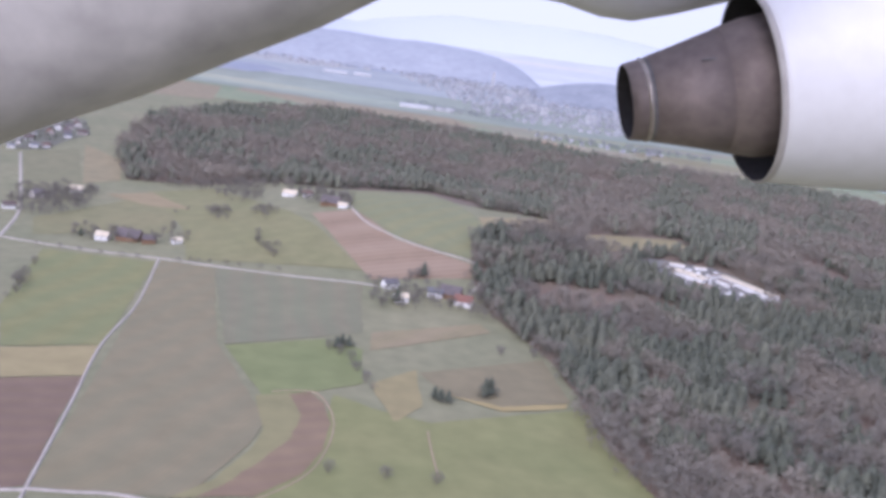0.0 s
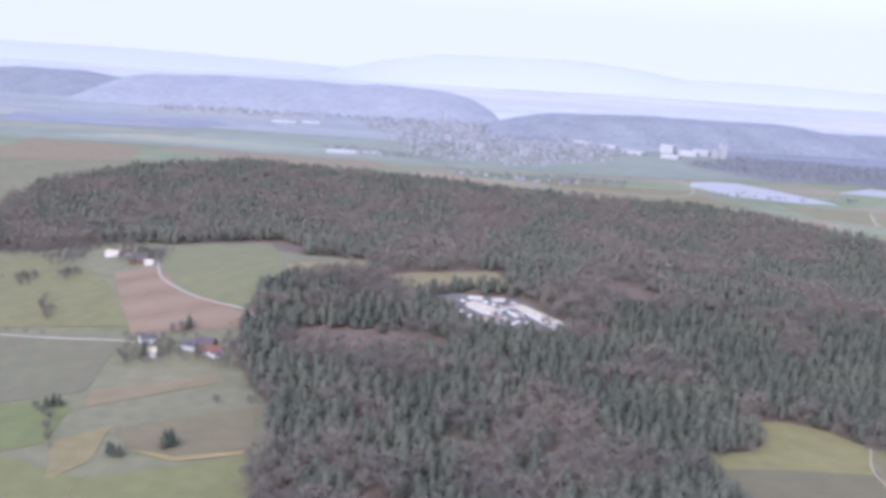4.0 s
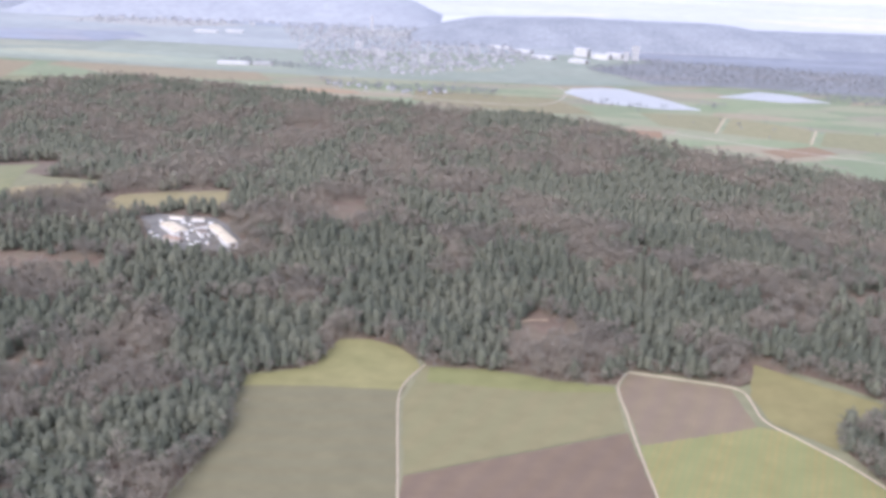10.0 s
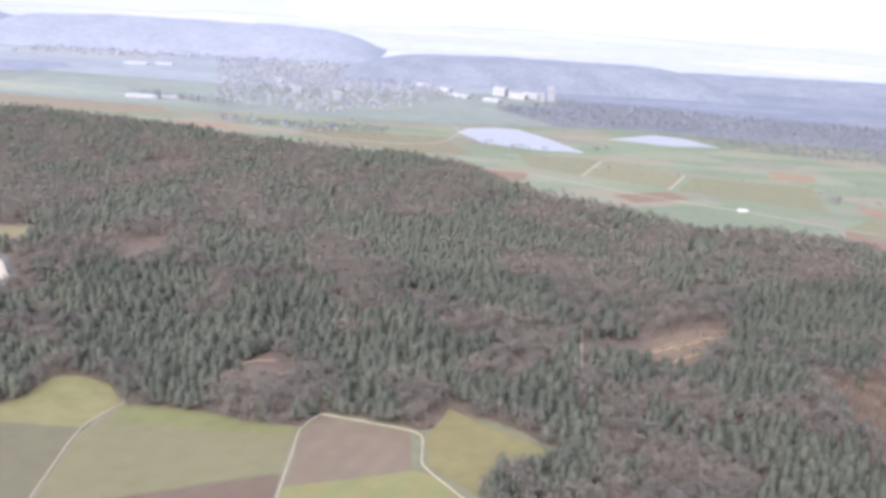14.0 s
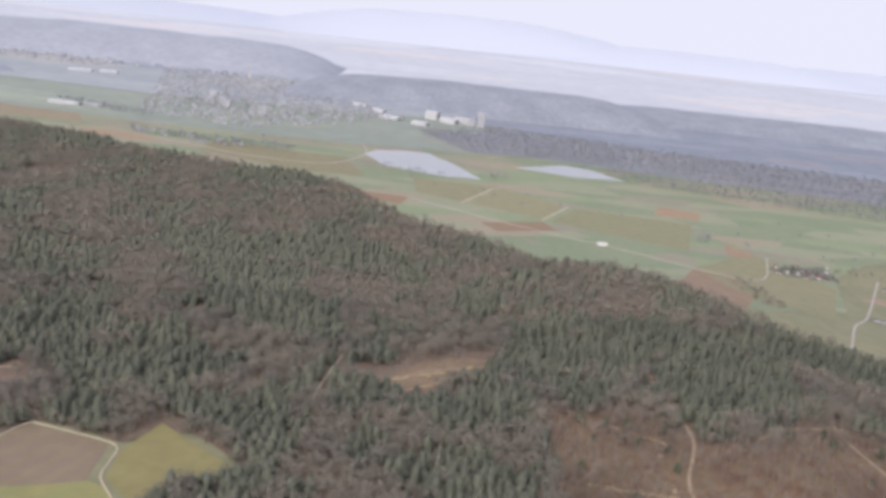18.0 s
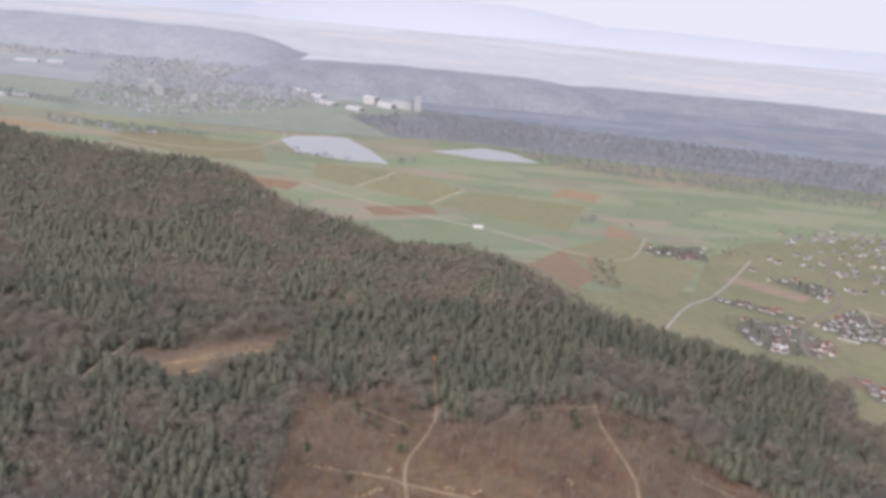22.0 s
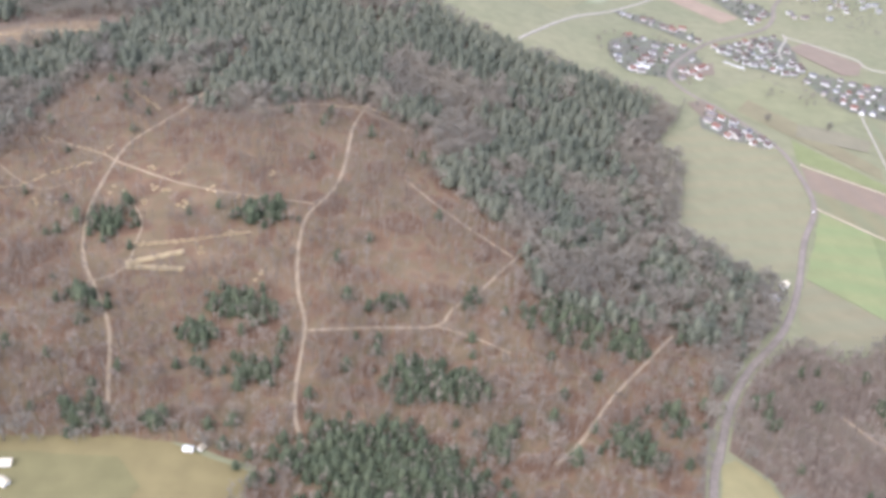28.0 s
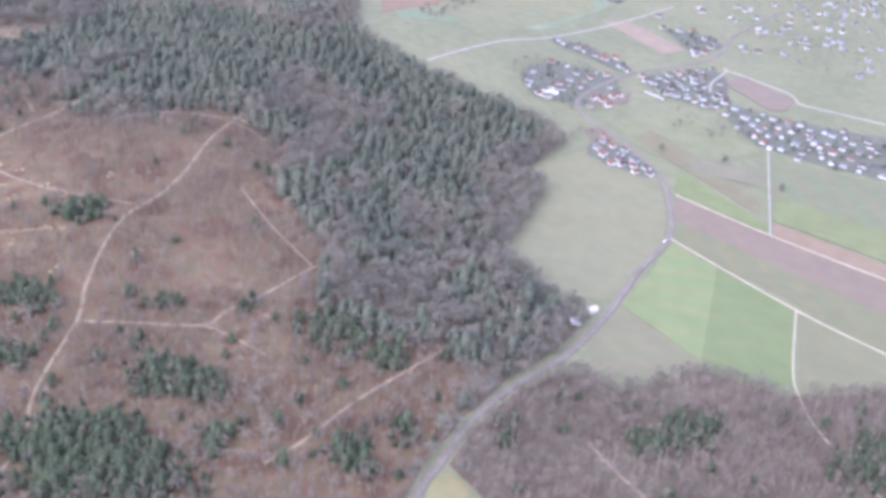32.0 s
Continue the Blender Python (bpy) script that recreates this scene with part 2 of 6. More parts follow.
def height(x, y):
    x, y = np.asarray(x, float), np.asarray(y, float)
    z = -4.0 + -6.0 * np.clip(y, 250, 1300) / 1000 + 1.4 * np.clip(x, -300, 1300) / 1000
    for cx, cy, rx, ry, h in RIDGES:
        z = z + h * np.exp(-((x - cx) / rx) ** 2 - ((y - cy) / ry) ** 2)
    return z


def mesh_ob(name, verts, faces, mat, parent=None, label=""):
    me = bpy.data.meshes.new(name)
    me.from_pydata([tuple(v) for v in verts], [], faces)
    me.update()
    ob = new(name, me)
    for m in (mat if isinstance(mat, (list, tuple)) else [mat]):
        me.materials.append(m)
    if parent:
        ob.parent = parent
    if label:
        ob["label"] = label
    return ob


def axis(marks):
    """Grid lines: (from, to, step) stretches in a row."""
    out = []
    for a, b, s in marks:
        out += list(np.arange(a, b, s))
    return np.array(out + [marks[-1][1]], float)


def ground_sheet():
    xs = axis([(-4600, -600, 250), (-600, 1500, 12), (1500, 5600, 250)])
    ys = axis([(-2500, 100, 200), (100, 1500, 12), (1500, 4900, 200)])
    gx, gy = np.meshgrid(xs, ys)
    v = np.stack([gx, gy, height(gx, gy)], -1).reshape(-1, 3)
    nx = len(xs)
    f = [(j * nx + i, j * nx + i + 1, (j + 1) * nx + i + 1, (j + 1) * nx + i) for j in range(len(ys) - 1) for i in range(nx - 1)]
    ob = mesh_ob("ground", v, f, M_GRASS)
    return tagged(ob, "dull green winter meadow ground rolling to the horizon", "ground", kind="structure")


ground_sheet()


def inside(poly, x, y):
    """Which of the places lie in the polygon."""
    p = np.array(poly, float)
    r = np.zeros(np.shape(x), bool)
    for (x0, y0), (x1, y1) in zip(p, np.roll(p, -1, 0)):
        if y0 != y1:
            r ^= ((y0 > y) != (y1 > y)) & (x < (x1 - x0) * (y - y0) / (y1 - y0) + x0)
    return r


def ragged(poly, step=7.0, wild=0.5):
    """The outline with many small uneven steps."""
    out = []
    for a, b in zip(poly, poly[1:] + poly[:1]):
        d = math.dist(a, b)
        n = max(1, int(d / step))
        for k in range(n):
            x, y = a[0] + (b[0] - a[0]) * k / n, a[1] + (b[1] - a[1]) * k / n
            if k:
                w = noise.noise_vector((x / 9, y / 9, 3.1)) * wild
                x, y = x + w.x, y + w.y
            out.append((x, y))
    return out


def draped(name, poly, mat, lift, label, category, step=7.0, wild=0.5, grid=16.0):
    """A sheet with that outline which follows the land."""
    bm = bmesh.new()
    bm.faces.new([bm.verts.new((x, y, 0)) for x, y in ragged(list(poly), step, wild)])
    bmesh.ops.triangulate(bm, faces=bm.faces[:])
    p = np.array(poly)
    for k in (0, 1):
        c = math.floor(p[:, k].min() / grid) * grid + grid
        while c < p[:, k].max():
            co, no = [0, 0, 0], [0, 0, 0]
            co[k], no[k] = c, 1
            bmesh.ops.bisect_plane(bm, geom=bm.verts[:] + bm.edges[:] + bm.faces[:], plane_co=co, plane_no=no)
            c += grid
    for v in bm.verts:
        v.co.z = float(height(v.co.x, v.co.y)) + lift
    bmesh.ops.recalc_face_normals(bm, faces=bm.faces[:])
    if bm.faces and sum(f.normal.z for f in bm.faces) < 0:
        bmesh.ops.reverse_faces(bm, faces=bm.faces[:])
    me = bpy.data.meshes.new(name)
    bm.to_mesh(me), bm.free()
    me.materials.append(mat)
    return tagged(new(name, me), label, category, kind="structure")


def smooth_line(pts, step=4.0):
    """A curve through the points, evenly cut."""
    p = [Vector(q) for q in [pts[0], *pts, pts[-1]]]
    out = []
    for i in range(1, len(p) - 2):
        a, b, c, d = p[i - 1:i + 3]
        n = max(2, int((c - b).length / step))
        for k in range(n):
            t = k / n
            out.append(0.5 * (2 * b + (c - a) * t + (2 * a - 5 * b + 4 * c - d) * t * t + (3 * b - a - 3 * c + d) * t ** 3))
    return out + [p[-2]]


WAYS = []


def way(name, pts, width, mat, label, category, lift=0.45):
    """A road or track: a thin bed, slightly crowned, along the land."""
    line = smooth_line(pts)
    WAYS.append((np.array([tuple(q) for q in line]), width))
    v, f = [], []
    for i, q in enumerate(line):
        d = (line[min(i + 1, len(line) - 1)] - line[max(i - 1, 0)]).normalized()
        s = Vector((-d.y, d.x))
        w = width * (0.5 + 0.06 * noise.noise((q.x / 6, q.y / 6, 0)))
        for o, up in ((-w - 0.25, -0.35), (-w, 0.0), (0, 0.06), (w, 0.0), (w + 0.25, -0.35)):
            e = q + s * o
            v.append((e.x, e.y, float(height(e.x, e.y)) + lift + up))
    for i in range(len(line) - 1):
        for k in range(4):
            f.append((i * 5 + k, i * 5 + k + 1, i * 5 + k + 6, i * 5 + k + 5)[::-1])
    return tagged(mesh_ob(name, v, f, mat), label, category, kind="structure")


# ---- fields ----
def field(poly, low, high, label, angle=0, width=2.0, other=None, amount=0.35, lift=0.2):
    low, high = ((c[0] * 1.13, c[1] * 0.88, c[2] * 0.84) if c[1] > c[0] else (c[0] * 0.93, c[1] * 0.90, c[2] * 0.77) for c in (low, high))
    low, high = [0.72 * a + 0.28 * b for a, b in zip(low, high)], [0.28 * a + 0.72 * b for a, b in zip(low, high)]
    m = material("field_soil" if low[0] > low[1] else "field_crop", low, high, 35, fine=4, grain=0.2,
                 extra=drilled(angle, width, other, amount) if other else None)
    return draped("field", poly, m, lift, label, "field", step=5.0, wild=0.9)


# west: farmland beside the lane
field([(-113, 530), (-84, 521), (-63, 414), (-32, 337), (-35, 315), (-46, 275), (-89, 271)], (0.20, 0.175, 0.115), (0.25, 0.215, 0.145), "olive brown winter field with faint drill rows", 20, 2.2, (0.17, 0.165, 0.10))
field([(-84, 521), (-8, 511), (-4, 443), (-59, 411)], (0.17, 0.175, 0.12), (0.205, 0.205, 0.14), "grey green field of thin winter crop", -8, 2, (0.15, 0.17, 0.10))
field([(-59, 410), (-19, 431), (-3, 422), (-1, 383), (-19, 368), (-37, 360)], (0.135, 0.20, 0.085), (0.17, 0.225, 0.10), "fresh green meadow beside a drilled field")
field([(-20, 368), (-14, 358), (-10, 340), (-11, 317), (-16, 298), (-28, 280), (-44, 276), (-38, 285), (-29, 305), (-22, 325), (-21, 345), (-27, 363)], (0.21, 0.155, 0.105), (0.26, 0.195, 0.135), "curved strip of brown ploughed soil", 70, 1.5, (0.17, 0.12, 0.085), lift=0.3)
field([(-39, 359), (-27, 365), (-21, 345), (-22, 325), (-29, 305), (-38, 285), (-44, 276), (-51, 274), (-41, 288), (-34, 311), (-32, 329)], (0.215, 0.205, 0.115), (0.25, 0.23, 0.13), "tan grass verge inside the curved strip", lift=0.26)
field([(-177, 540), (-115, 527), (-105, 395), (-139, 382), (-159, 434)], (0.16, 0.20, 0.085), (0.195, 0.225, 0.105), "green pasture below the lane", 15, 3, (0.15, 0.18, 0.085))
field([(-139, 380), (-105, 394), (-101, 360), (-127, 350)], (0.27, 0.235, 0.135), (0.31, 0.265, 0.155), "straw coloured stubble strip")
field([(-127, 349), (-101, 359), (-91, 272), (-96, 269), (-140, 270)], (0.18, 0.13, 0.095), (0.215, 0.16, 0.12), "dark brown ploughed field", 70, 1.5, (0.14, 0.10, 0.08))
field([(-46, 628), (-21, 638), (7, 582), (50, 557), (49, 536), (-4, 518), (-25, 571)], (0.205, 0.145, 0.105), (0.25, 0.185, 0.135), "reddish brown field with pale ploughed bands", 62, 5.5, (0.33, 0.25, 0.17), 0.42)
field([(-32, 733), (30, 773), (59, 640), (50, 565), (6, 588), (-20, 641)], (0.17, 0.215, 0.105), (0.205, 0.235, 0.12), "green winter wheat field beside a pale lane", 30, 2.5, (0.165, 0.19, 0.11))
field([(58, 656), (112, 700), (105, 661), (61, 622)], (0.26, 0.225, 0.14), (0.30, 0.25, 0.16), "tan fallow strip at the edge of the wood")
field([(-11, 368), (8, 357), (25, 351), (78, 378), (87, 381), (90, 344), (98, 311), (110, 270), (-28, 270), (-28, 280), (-13, 316)], (0.15, 0.205, 0.085), (0.19, 0.23, 0.105), "green sloping pasture at the wood's edge")
field([(2, 384), (20, 405), (22, 366), (12, 347)], (0.24, 0.215, 0.12), (0.28, 0.24, 0.14), "patch of tan dead grass")
field([(21, 402), (76, 435), (82, 388), (53, 375), (32, 381)], (0.18, 0.165, 0.11), (0.225, 0.195, 0.13), "dull olive brown meadow")
field([(32, 381), (53, 375), (80, 386), (79, 381), (53, 370)], (0.30, 0.25, 0.13), (0.34, 0.28, 0.15), "narrow yellow grass strip", lift=0.3)
field([(0, 445), (50, 473), (55, 463), (0, 422)], (0.20, 0.185, 0.115), (0.25, 0.215, 0.135), "orchard meadow of tan and green grass", 35, 3, (0.28, 0.22, 0.14))
field([(-280, 803), (-248, 832), (-208, 707), (-236, 679)], (0.15, 0.19, 0.11), (0.18, 0.21, 0.125), "pale green field by the far farm lane")
field([(-252, 860), (-209, 810), (-190, 738), (-210, 716)], (0.23, 0.21, 0.14), (0.28, 0.235, 0.155), "tan field beside the wood")
field([(-206, 609), (-163, 687), (-129, 636), (-121, 586), (-157, 588), (-192, 569)], (0.155, 0.195, 0.10), (0.19, 0.215, 0.115), "green paddock behind the farm")
field([(-164, 707), (-122, 729), (-65, 643), (-40, 600), (-9, 530), (-101, 534), (-119, 605)], (0.155, 0.20, 0.095), (0.19, 0.22, 0.115), "green hillside meadow with shrubs")
field([(-186, 690), (-160, 705), (-122, 650), (-150, 660)], (0.26, 0.215, 0.14), (0.29, 0.24, 0.155), "tan paddock by the hedge", lift=0.28)
# middle: fields let into the wood
field([(267, 393), (341, 399), (338, 384), (342, 300), (262, 290), (270, 340)], (0.168, 0.153, 0.10), (0.20, 0.18, 0.115), "olive brown drilled field in the wood's bay", 85, 2, (0.155, 0.15, 0.09))
field([(269, 391), (269, 402), (289, 411), (298, 418), (302, 439), (305, 449), (320, 450), (334, 443), (343, 430), (346, 419), (337, 393), (302, 394)], (0.215, 0.21, 0.10), (0.26, 0.24, 0.125), "yellowish grass headland under the trees", lift=0.24)
field([(348, 421), (376, 420), (393, 416), (408, 410), (434, 407), (433, 362), (344, 318), (340, 384)], (0.20, 0.182, 0.108), (0.23, 0.205, 0.122), "olive field with a fine green sheen", 25, 2.4, (0.195, 0.19, 0.095))
field([(350, 420), (376, 419), (393, 415), (408, 409), (434, 406), (434, 400), (400, 398), (350, 403)], (0.155, 0.205, 0.085), (0.18, 0.22, 0.095), "green headland strip", lift=0.28)
field([(344, 317), (434, 361), (436, 316), (437, 280), (343, 280)], (0.17, 0.125, 0.095), (0.205, 0.155, 0.115), "dark brown ploughed field", 26, 1.6, (0.14, 0.105, 0.08))
field([(443, 421), (487, 407), (489, 370), (438, 350), (436, 404)], (0.208, 0.167, 0.12), (0.24, 0.195, 0.14), "brown harrowed field ringed by a pale track", 20, 1.8, (0.18, 0.135, 0.105))
field([(437, 350), (490, 371), (500, 366), (517, 338), (537, 290), (437, 280)], (0.195, 0.225, 0.09), (0.23, 0.25, 0.108), "bright yellow green field of young crop", 20, 3, (0.18, 0.215, 0.09))
field([(504, 434), (525, 414), (555, 389), (524, 376), (517, 352), (497, 374), (494, 401)], (0.185, 0.195, 0.09), (0.23, 0.222, 0.108), "small yellow green meadow hemmed in by trees")
field([(802, 212), (851, 227), (865, 224), (889, 221), (893, 205), (893, 160), (790, 150)], (0.19, 0.16, 0.085), (0.222, 0.185, 0.10), "yellow grass meadow south of the clearing")
field([(800, 203), (845, 214), (858, 204), (850, 150), (785, 150)], (0.135, 0.16, 0.075), (0.16, 0.175, 0.086), "green meadow below the yellow grass", lift=0.3)
field([(126, 632), (129, 661), (157, 678), (197, 692), (203, 658), (200, 641), (190, 648), (172, 649), (142, 630)], (0.24, 0.215, 0.13), (0.28, 0.24, 0.145), "tan field behind the works yard")
# east: fields along the country road
field([(1013, 550), (1042, 592), (1084, 576), (1096, 540), (1100, 500), (1087, 430), (1065, 415), (1026, 445)], (0.225, 0.207, 0.14), (0.25, 0.22, 0.15), "grey olive field between wood and road", 60, 2.2, (0.195, 0.205, 0.12))
field([(1105, 502), (1130, 487), (1132, 399), (1091, 426)], (0.18, 0.238, 0.112), (0.205, 0.252, 0.125), "light green winter crop beside the road", 75, 3, (0.165, 0.225, 0.095))
field([(1130, 487), (1171, 465), (1173, 398), (1132, 399)], (0.145, 0.205, 0.09), (0.165, 0.22, 0.10), "darker green winter crop", 75, 3, (0.15, 0.185, 0.09))
field([(1091, 424), (1132, 399), (1125, 377), (1087, 364), (1084, 391)], (0.20, 0.185, 0.12), (0.24, 0.205, 0.145), "pinkish grey bare field", 60, 2.2, (0.19, 0.195, 0.12))
field([(1098, 557), (1215, 517), (1300, 490), (1300, 450), (1214, 482), (1102, 529)], (0.215, 0.165, 0.135), (0.245, 0.19, 0.155), "mauve brown tilled strip along the track", -20, 1.8, (0.195, 0.155, 0.12))
field([(1102, 529), (1214, 482), (1300, 448), (1300, 412), (1213, 448), (1104, 506)], (0.165, 0.19, 0.105), (0.19, 0.205, 0.12), "dull green crop strip", -22, 2.4, (0.155, 0.175, 0.10))
field([(1095, 595), (1152, 549), (1153, 540), (1097, 564)], (0.15, 0.215, 0.095), (0.175, 0.23, 0.11), "green strip above the gravel track")
field([(1155, 555), (1215, 536), (1300, 512), (1300, 495), (1215, 520), (1155, 538)], (0.245, 0.185, 0.14), (0.275, 0.205, 0.16), "brown tilled strip")
field([(1148, 646), (1300, 640), (1300, 513), (1215, 539), (1154, 557)], (0.165, 0.19, 0.115), (0.19, 0.205, 0.13), "grey green arable field below the village", -15, 3, (0.15, 0.195, 0.105))
field([(1154, 590), (1300, 560), (1300, 514), (1215, 539), (1154, 557)], (0.155, 0.215, 0.10), (0.175, 0.225, 0.115), "green crop beside the village track", lift=0.3)
field([(1172, 463), (1213, 445), (1300, 415), (1300, 400), (1212, 417), (1176, 394)], (0.20, 0.19, 0.12), (0.225, 0.205, 0.135), "grey olive field at the thicket", 10, 2.4, (0.18, 0.18, 0.11))
field([(1049, 276), (1054, 280), (1066, 273), (1075, 255), (1049, 250)], (0.24, 0.22, 0.125), (0.28, 0.245, 0.14), "small tan meadow at the roadside")
field([(1097, 600), (1143, 652), (1080, 690), (1045, 640), (1060, 618)], (0.17, 0.222, 0.125), (0.20, 0.24, 0.14), "green village meadow")
field([(1062, 622), (1097, 598), (1146, 560), (1147, 575), (1100, 622), (1070, 645)], (0.175, 0.18, 0.115), (0.21, 0.205, 0.13), "worn grey green strip behind the hamlet", lift=0.28)
field([(1105, 771), (1119, 788), (1158, 761), (1153, 736), (1140, 729), (1111, 758)], (0.215, 0.175, 0.15), (0.25, 0.205, 0.175), "brown tilled field inside the village", -30, 2, (0.21, 0.155, 0.115), lift=0.4)
field([(1101, 620), (1121, 622), (1147, 615), (1142, 597), (1116, 598), (1098, 601)], (0.195, 0.182, 0.14), (0.225, 0.205, 0.155), "worn brown strip of meadow", lift=0.34)
field([(1021, 678), (1047, 699), (1048, 677), (1025, 656)], (0.19, 0.155, 0.135), (0.225, 0.18, 0.155), "brown garden plot by the road bend", lift=0.36)
field([(1030, 616), (1040, 626), (1050, 612), (1041, 596)], (0.185, 0.15, 0.13), (0.22, 0.18, 0.15), "brown yard ground above the hamlet", lift=0.36)
# the plain beyond the wood
field([(822, 793), (857, 892), (888, 883), (878, 759), (856, 699)], (0.23, 0.165, 0.125), (0.265, 0.195, 0.145), "reddish brown field against the wood")
field([(996, 848), (1014, 865), (1069, 822), (1054, 799)], (0.285, 0.22, 0.185), (0.32, 0.25, 0.205), "orange brown strip of bare soil")
field([(918, 1041), (938, 1004), (934, 977), (908, 973)], (0.27, 0.20, 0.15), (0.31, 0.23, 0.17), "orange earth heap field")
field([(516, 1109), (579, 1099), (573, 1055), (516, 1080)], (0.24, 0.165, 0.12), (0.27, 0.19, 0.14), "brown ploughed strip on the plain")
field([(660, 1008), (727, 1045), (740, 1007), (678, 973)], (0.225, 0.165, 0.12), (0.26, 0.19, 0.14), "brown ploughed strip on the plain")
field([(126, 1327), (222, 1321), (233, 1292), (139, 1297)], (0.31, 0.225, 0.16), (0.35, 0.25, 0.18), "pinkish brown strip beyond the wood")
field([(432, 1180), (494, 1145), (551, 1060), (514, 1055)], (0.30, 0.23, 0.14), (0.34, 0.26, 0.16), "tan strip along the far edge of the wood", lift=0.15)
field([(880, 1214), (925, 1196), (913, 1148), (861, 1156)], (0.30, 0.215, 0.15), (0.33, 0.24, 0.17), "tan brown field on the plain")
field([(575, 1230), (680, 1224), (640, 1105), (585, 1140)], (0.185, 0.228, 0.135), (0.205, 0.242, 0.145), "green strip field on the plain")
field([(684, 1218), (758, 1150), (728, 1060), (645, 1104)], (0.195, 0.24, 0.14), (0.22, 0.255, 0.15), "light green strip field on the plain")
field([(770, 1140), (900, 1120), (870, 980), (735, 1050)], (0.18, 0.226, 0.13), (0.20, 0.24, 0.14), "green meadow on the plain")
field([(860, 900), (935, 1000), (985, 880), (930, 720), (880, 755)], (0.18, 0.225, 0.13), (0.205, 0.24, 0.142), "fresh green meadow between wood and village")
field([(300, 1345), (480, 1320), (520, 1200), (440, 1190), (300, 1260)], (0.19, 0.205, 0.13), (0.23, 0.225, 0.145), "mottled meadow beyond the wood")
field([(-200, 1560), (60, 1480), (110, 1370), (-60, 1370), (-230, 1450)], (0.20, 0.225, 0.15), (0.24, 0.245, 0.165), "pale meadow before the far town")
field([(-420, 1500), (-250, 1470), (-230, 1300), (-420, 1250)], (0.19, 0.215, 0.14), (0.23, 0.235, 0.155), "pale strip meadows beside the wood")

# ---- woodland floor ----
WOOD = [(53, 600), (50, 530), (57, 487), (72, 455), (81, 430), (86, 398), (85, 353), (95, 315), (105, 290), (115, 230), (255, 230), (264, 309),
        (271, 340), (269, 365), (266, 404), (289, 412), (298, 419), (302, 440), (305, 450), (321, 451), (335, 444), (346, 430), (349, 422), (376, 421), (393, 417), (408, 411), (436, 409), (442, 425), (468, 420), (491, 410)]
WOOD += [(494, 428), (504, 440), (530, 418), (560, 389), (528, 374), (520, 350), (526, 325), (545, 290), (565, 230), (700, 190), (798, 205),
         (851, 229), (865, 227), (891, 224), (896, 150), (1041, 150), (1043, 280), (1048, 308), (1056, 335), (1071, 371), (1078, 405), (1066, 411)]
WOOD += [(1034, 431), (1026, 445), (1028, 521), (1012, 541), (1024, 590), (1002, 606), (942, 618), (889, 632), (850, 660), (835, 700), (808, 768),
         (775, 830), (709, 842), (657, 920), (590, 960), (545, 1040), (520, 1090), (454, 1155), (356, 1165), (235, 1208), (160, 1258), (85, 1283), (-85, 1342)]
WOOD += [(-200, 1210), (-247, 1061), (-228, 868), (-188, 745), (-132, 745), (-80, 778), (-37, 752), (33, 808), (62, 745), (65, 700), (112, 704), (110, 655), (60, 617)]
THICKET = [(1080, 361), (1088, 364), (1103, 358), (1133, 392), (1172, 391), (1212, 415), (1300, 398), (1300, 150), (1056, 150), (1062, 240), (1078, 256), (1067, 275), (1051.5, 284), (1055, 309), (1063.5, 336)]
SPARSE = [(700, 340), (694, 480), (744, 480), (769, 444), (808, 440), (836, 493), (895, 471), (905, 430), (940, 400), (958, 379), (968, 345), (1000, 335),
          (1030, 345), (1045, 330), (1041, 264), (1041, 150), (896, 150), (891, 224), (865, 227), (805, 212), (740, 240), (705, 300)]
OPEN = [[(152, 616), (165, 631), (206, 628), (218, 612), (238, 574), (226, 560), (190, 558), (170, 574)],
        [(118, 656), (199, 702), (210, 660), (202, 638), (192, 646), (172, 646), (150, 616), (124, 626)],
        [(72, 535), (112, 550), (160, 542), (166, 528), (119, 514), (82, 518)],
        [(122, 341), (135, 348), (154, 336), (150, 324), (130, 326)],
        [(160, 410), (182, 408), (180, 390), (158, 392)],
        [(262, 672), (298, 690), (302, 640), (282, 622)],
        [(398, 628), (417, 625), (412, 602), (403, 602)],
        [(462, 601), (484, 604), (480, 584), (466, 586)],
        [(175, 1030), (228, 1048), (224, 995), (184, 985)],
        [(575, 518), (600, 530), (627, 556), (656, 574), (674, 570), (668, 540), (645, 505), (628, 484), (604, 496)],
        [(385, 450), (398, 486), (418, 484), (424, 462), (404, 446)],
        [(470, 590), (492, 600), (496, 585), (476, 578)],
        [(640, 640), (690, 660), (700, 640), (655, 625)],
        [(571, 462), (574, 505), (581, 505), (578, 462)]]
draped("forest_floor", WOOD, M_LITTER, 0.12, "red brown leaf litter under the winter wood", "forest floor", step=9, wild=2.0)
draped("forest_floor", THICKET, M_LITTER, 0.12, "red brown leaf litter under the roadside thicket", "forest floor", step=9, wild=2.0)

draped("clearing_floor", SPARSE, M_BRACKEN, 0.2, "red brown dead bracken and litter of the felled clearing", "forest floor", step=9, wild=4.0)

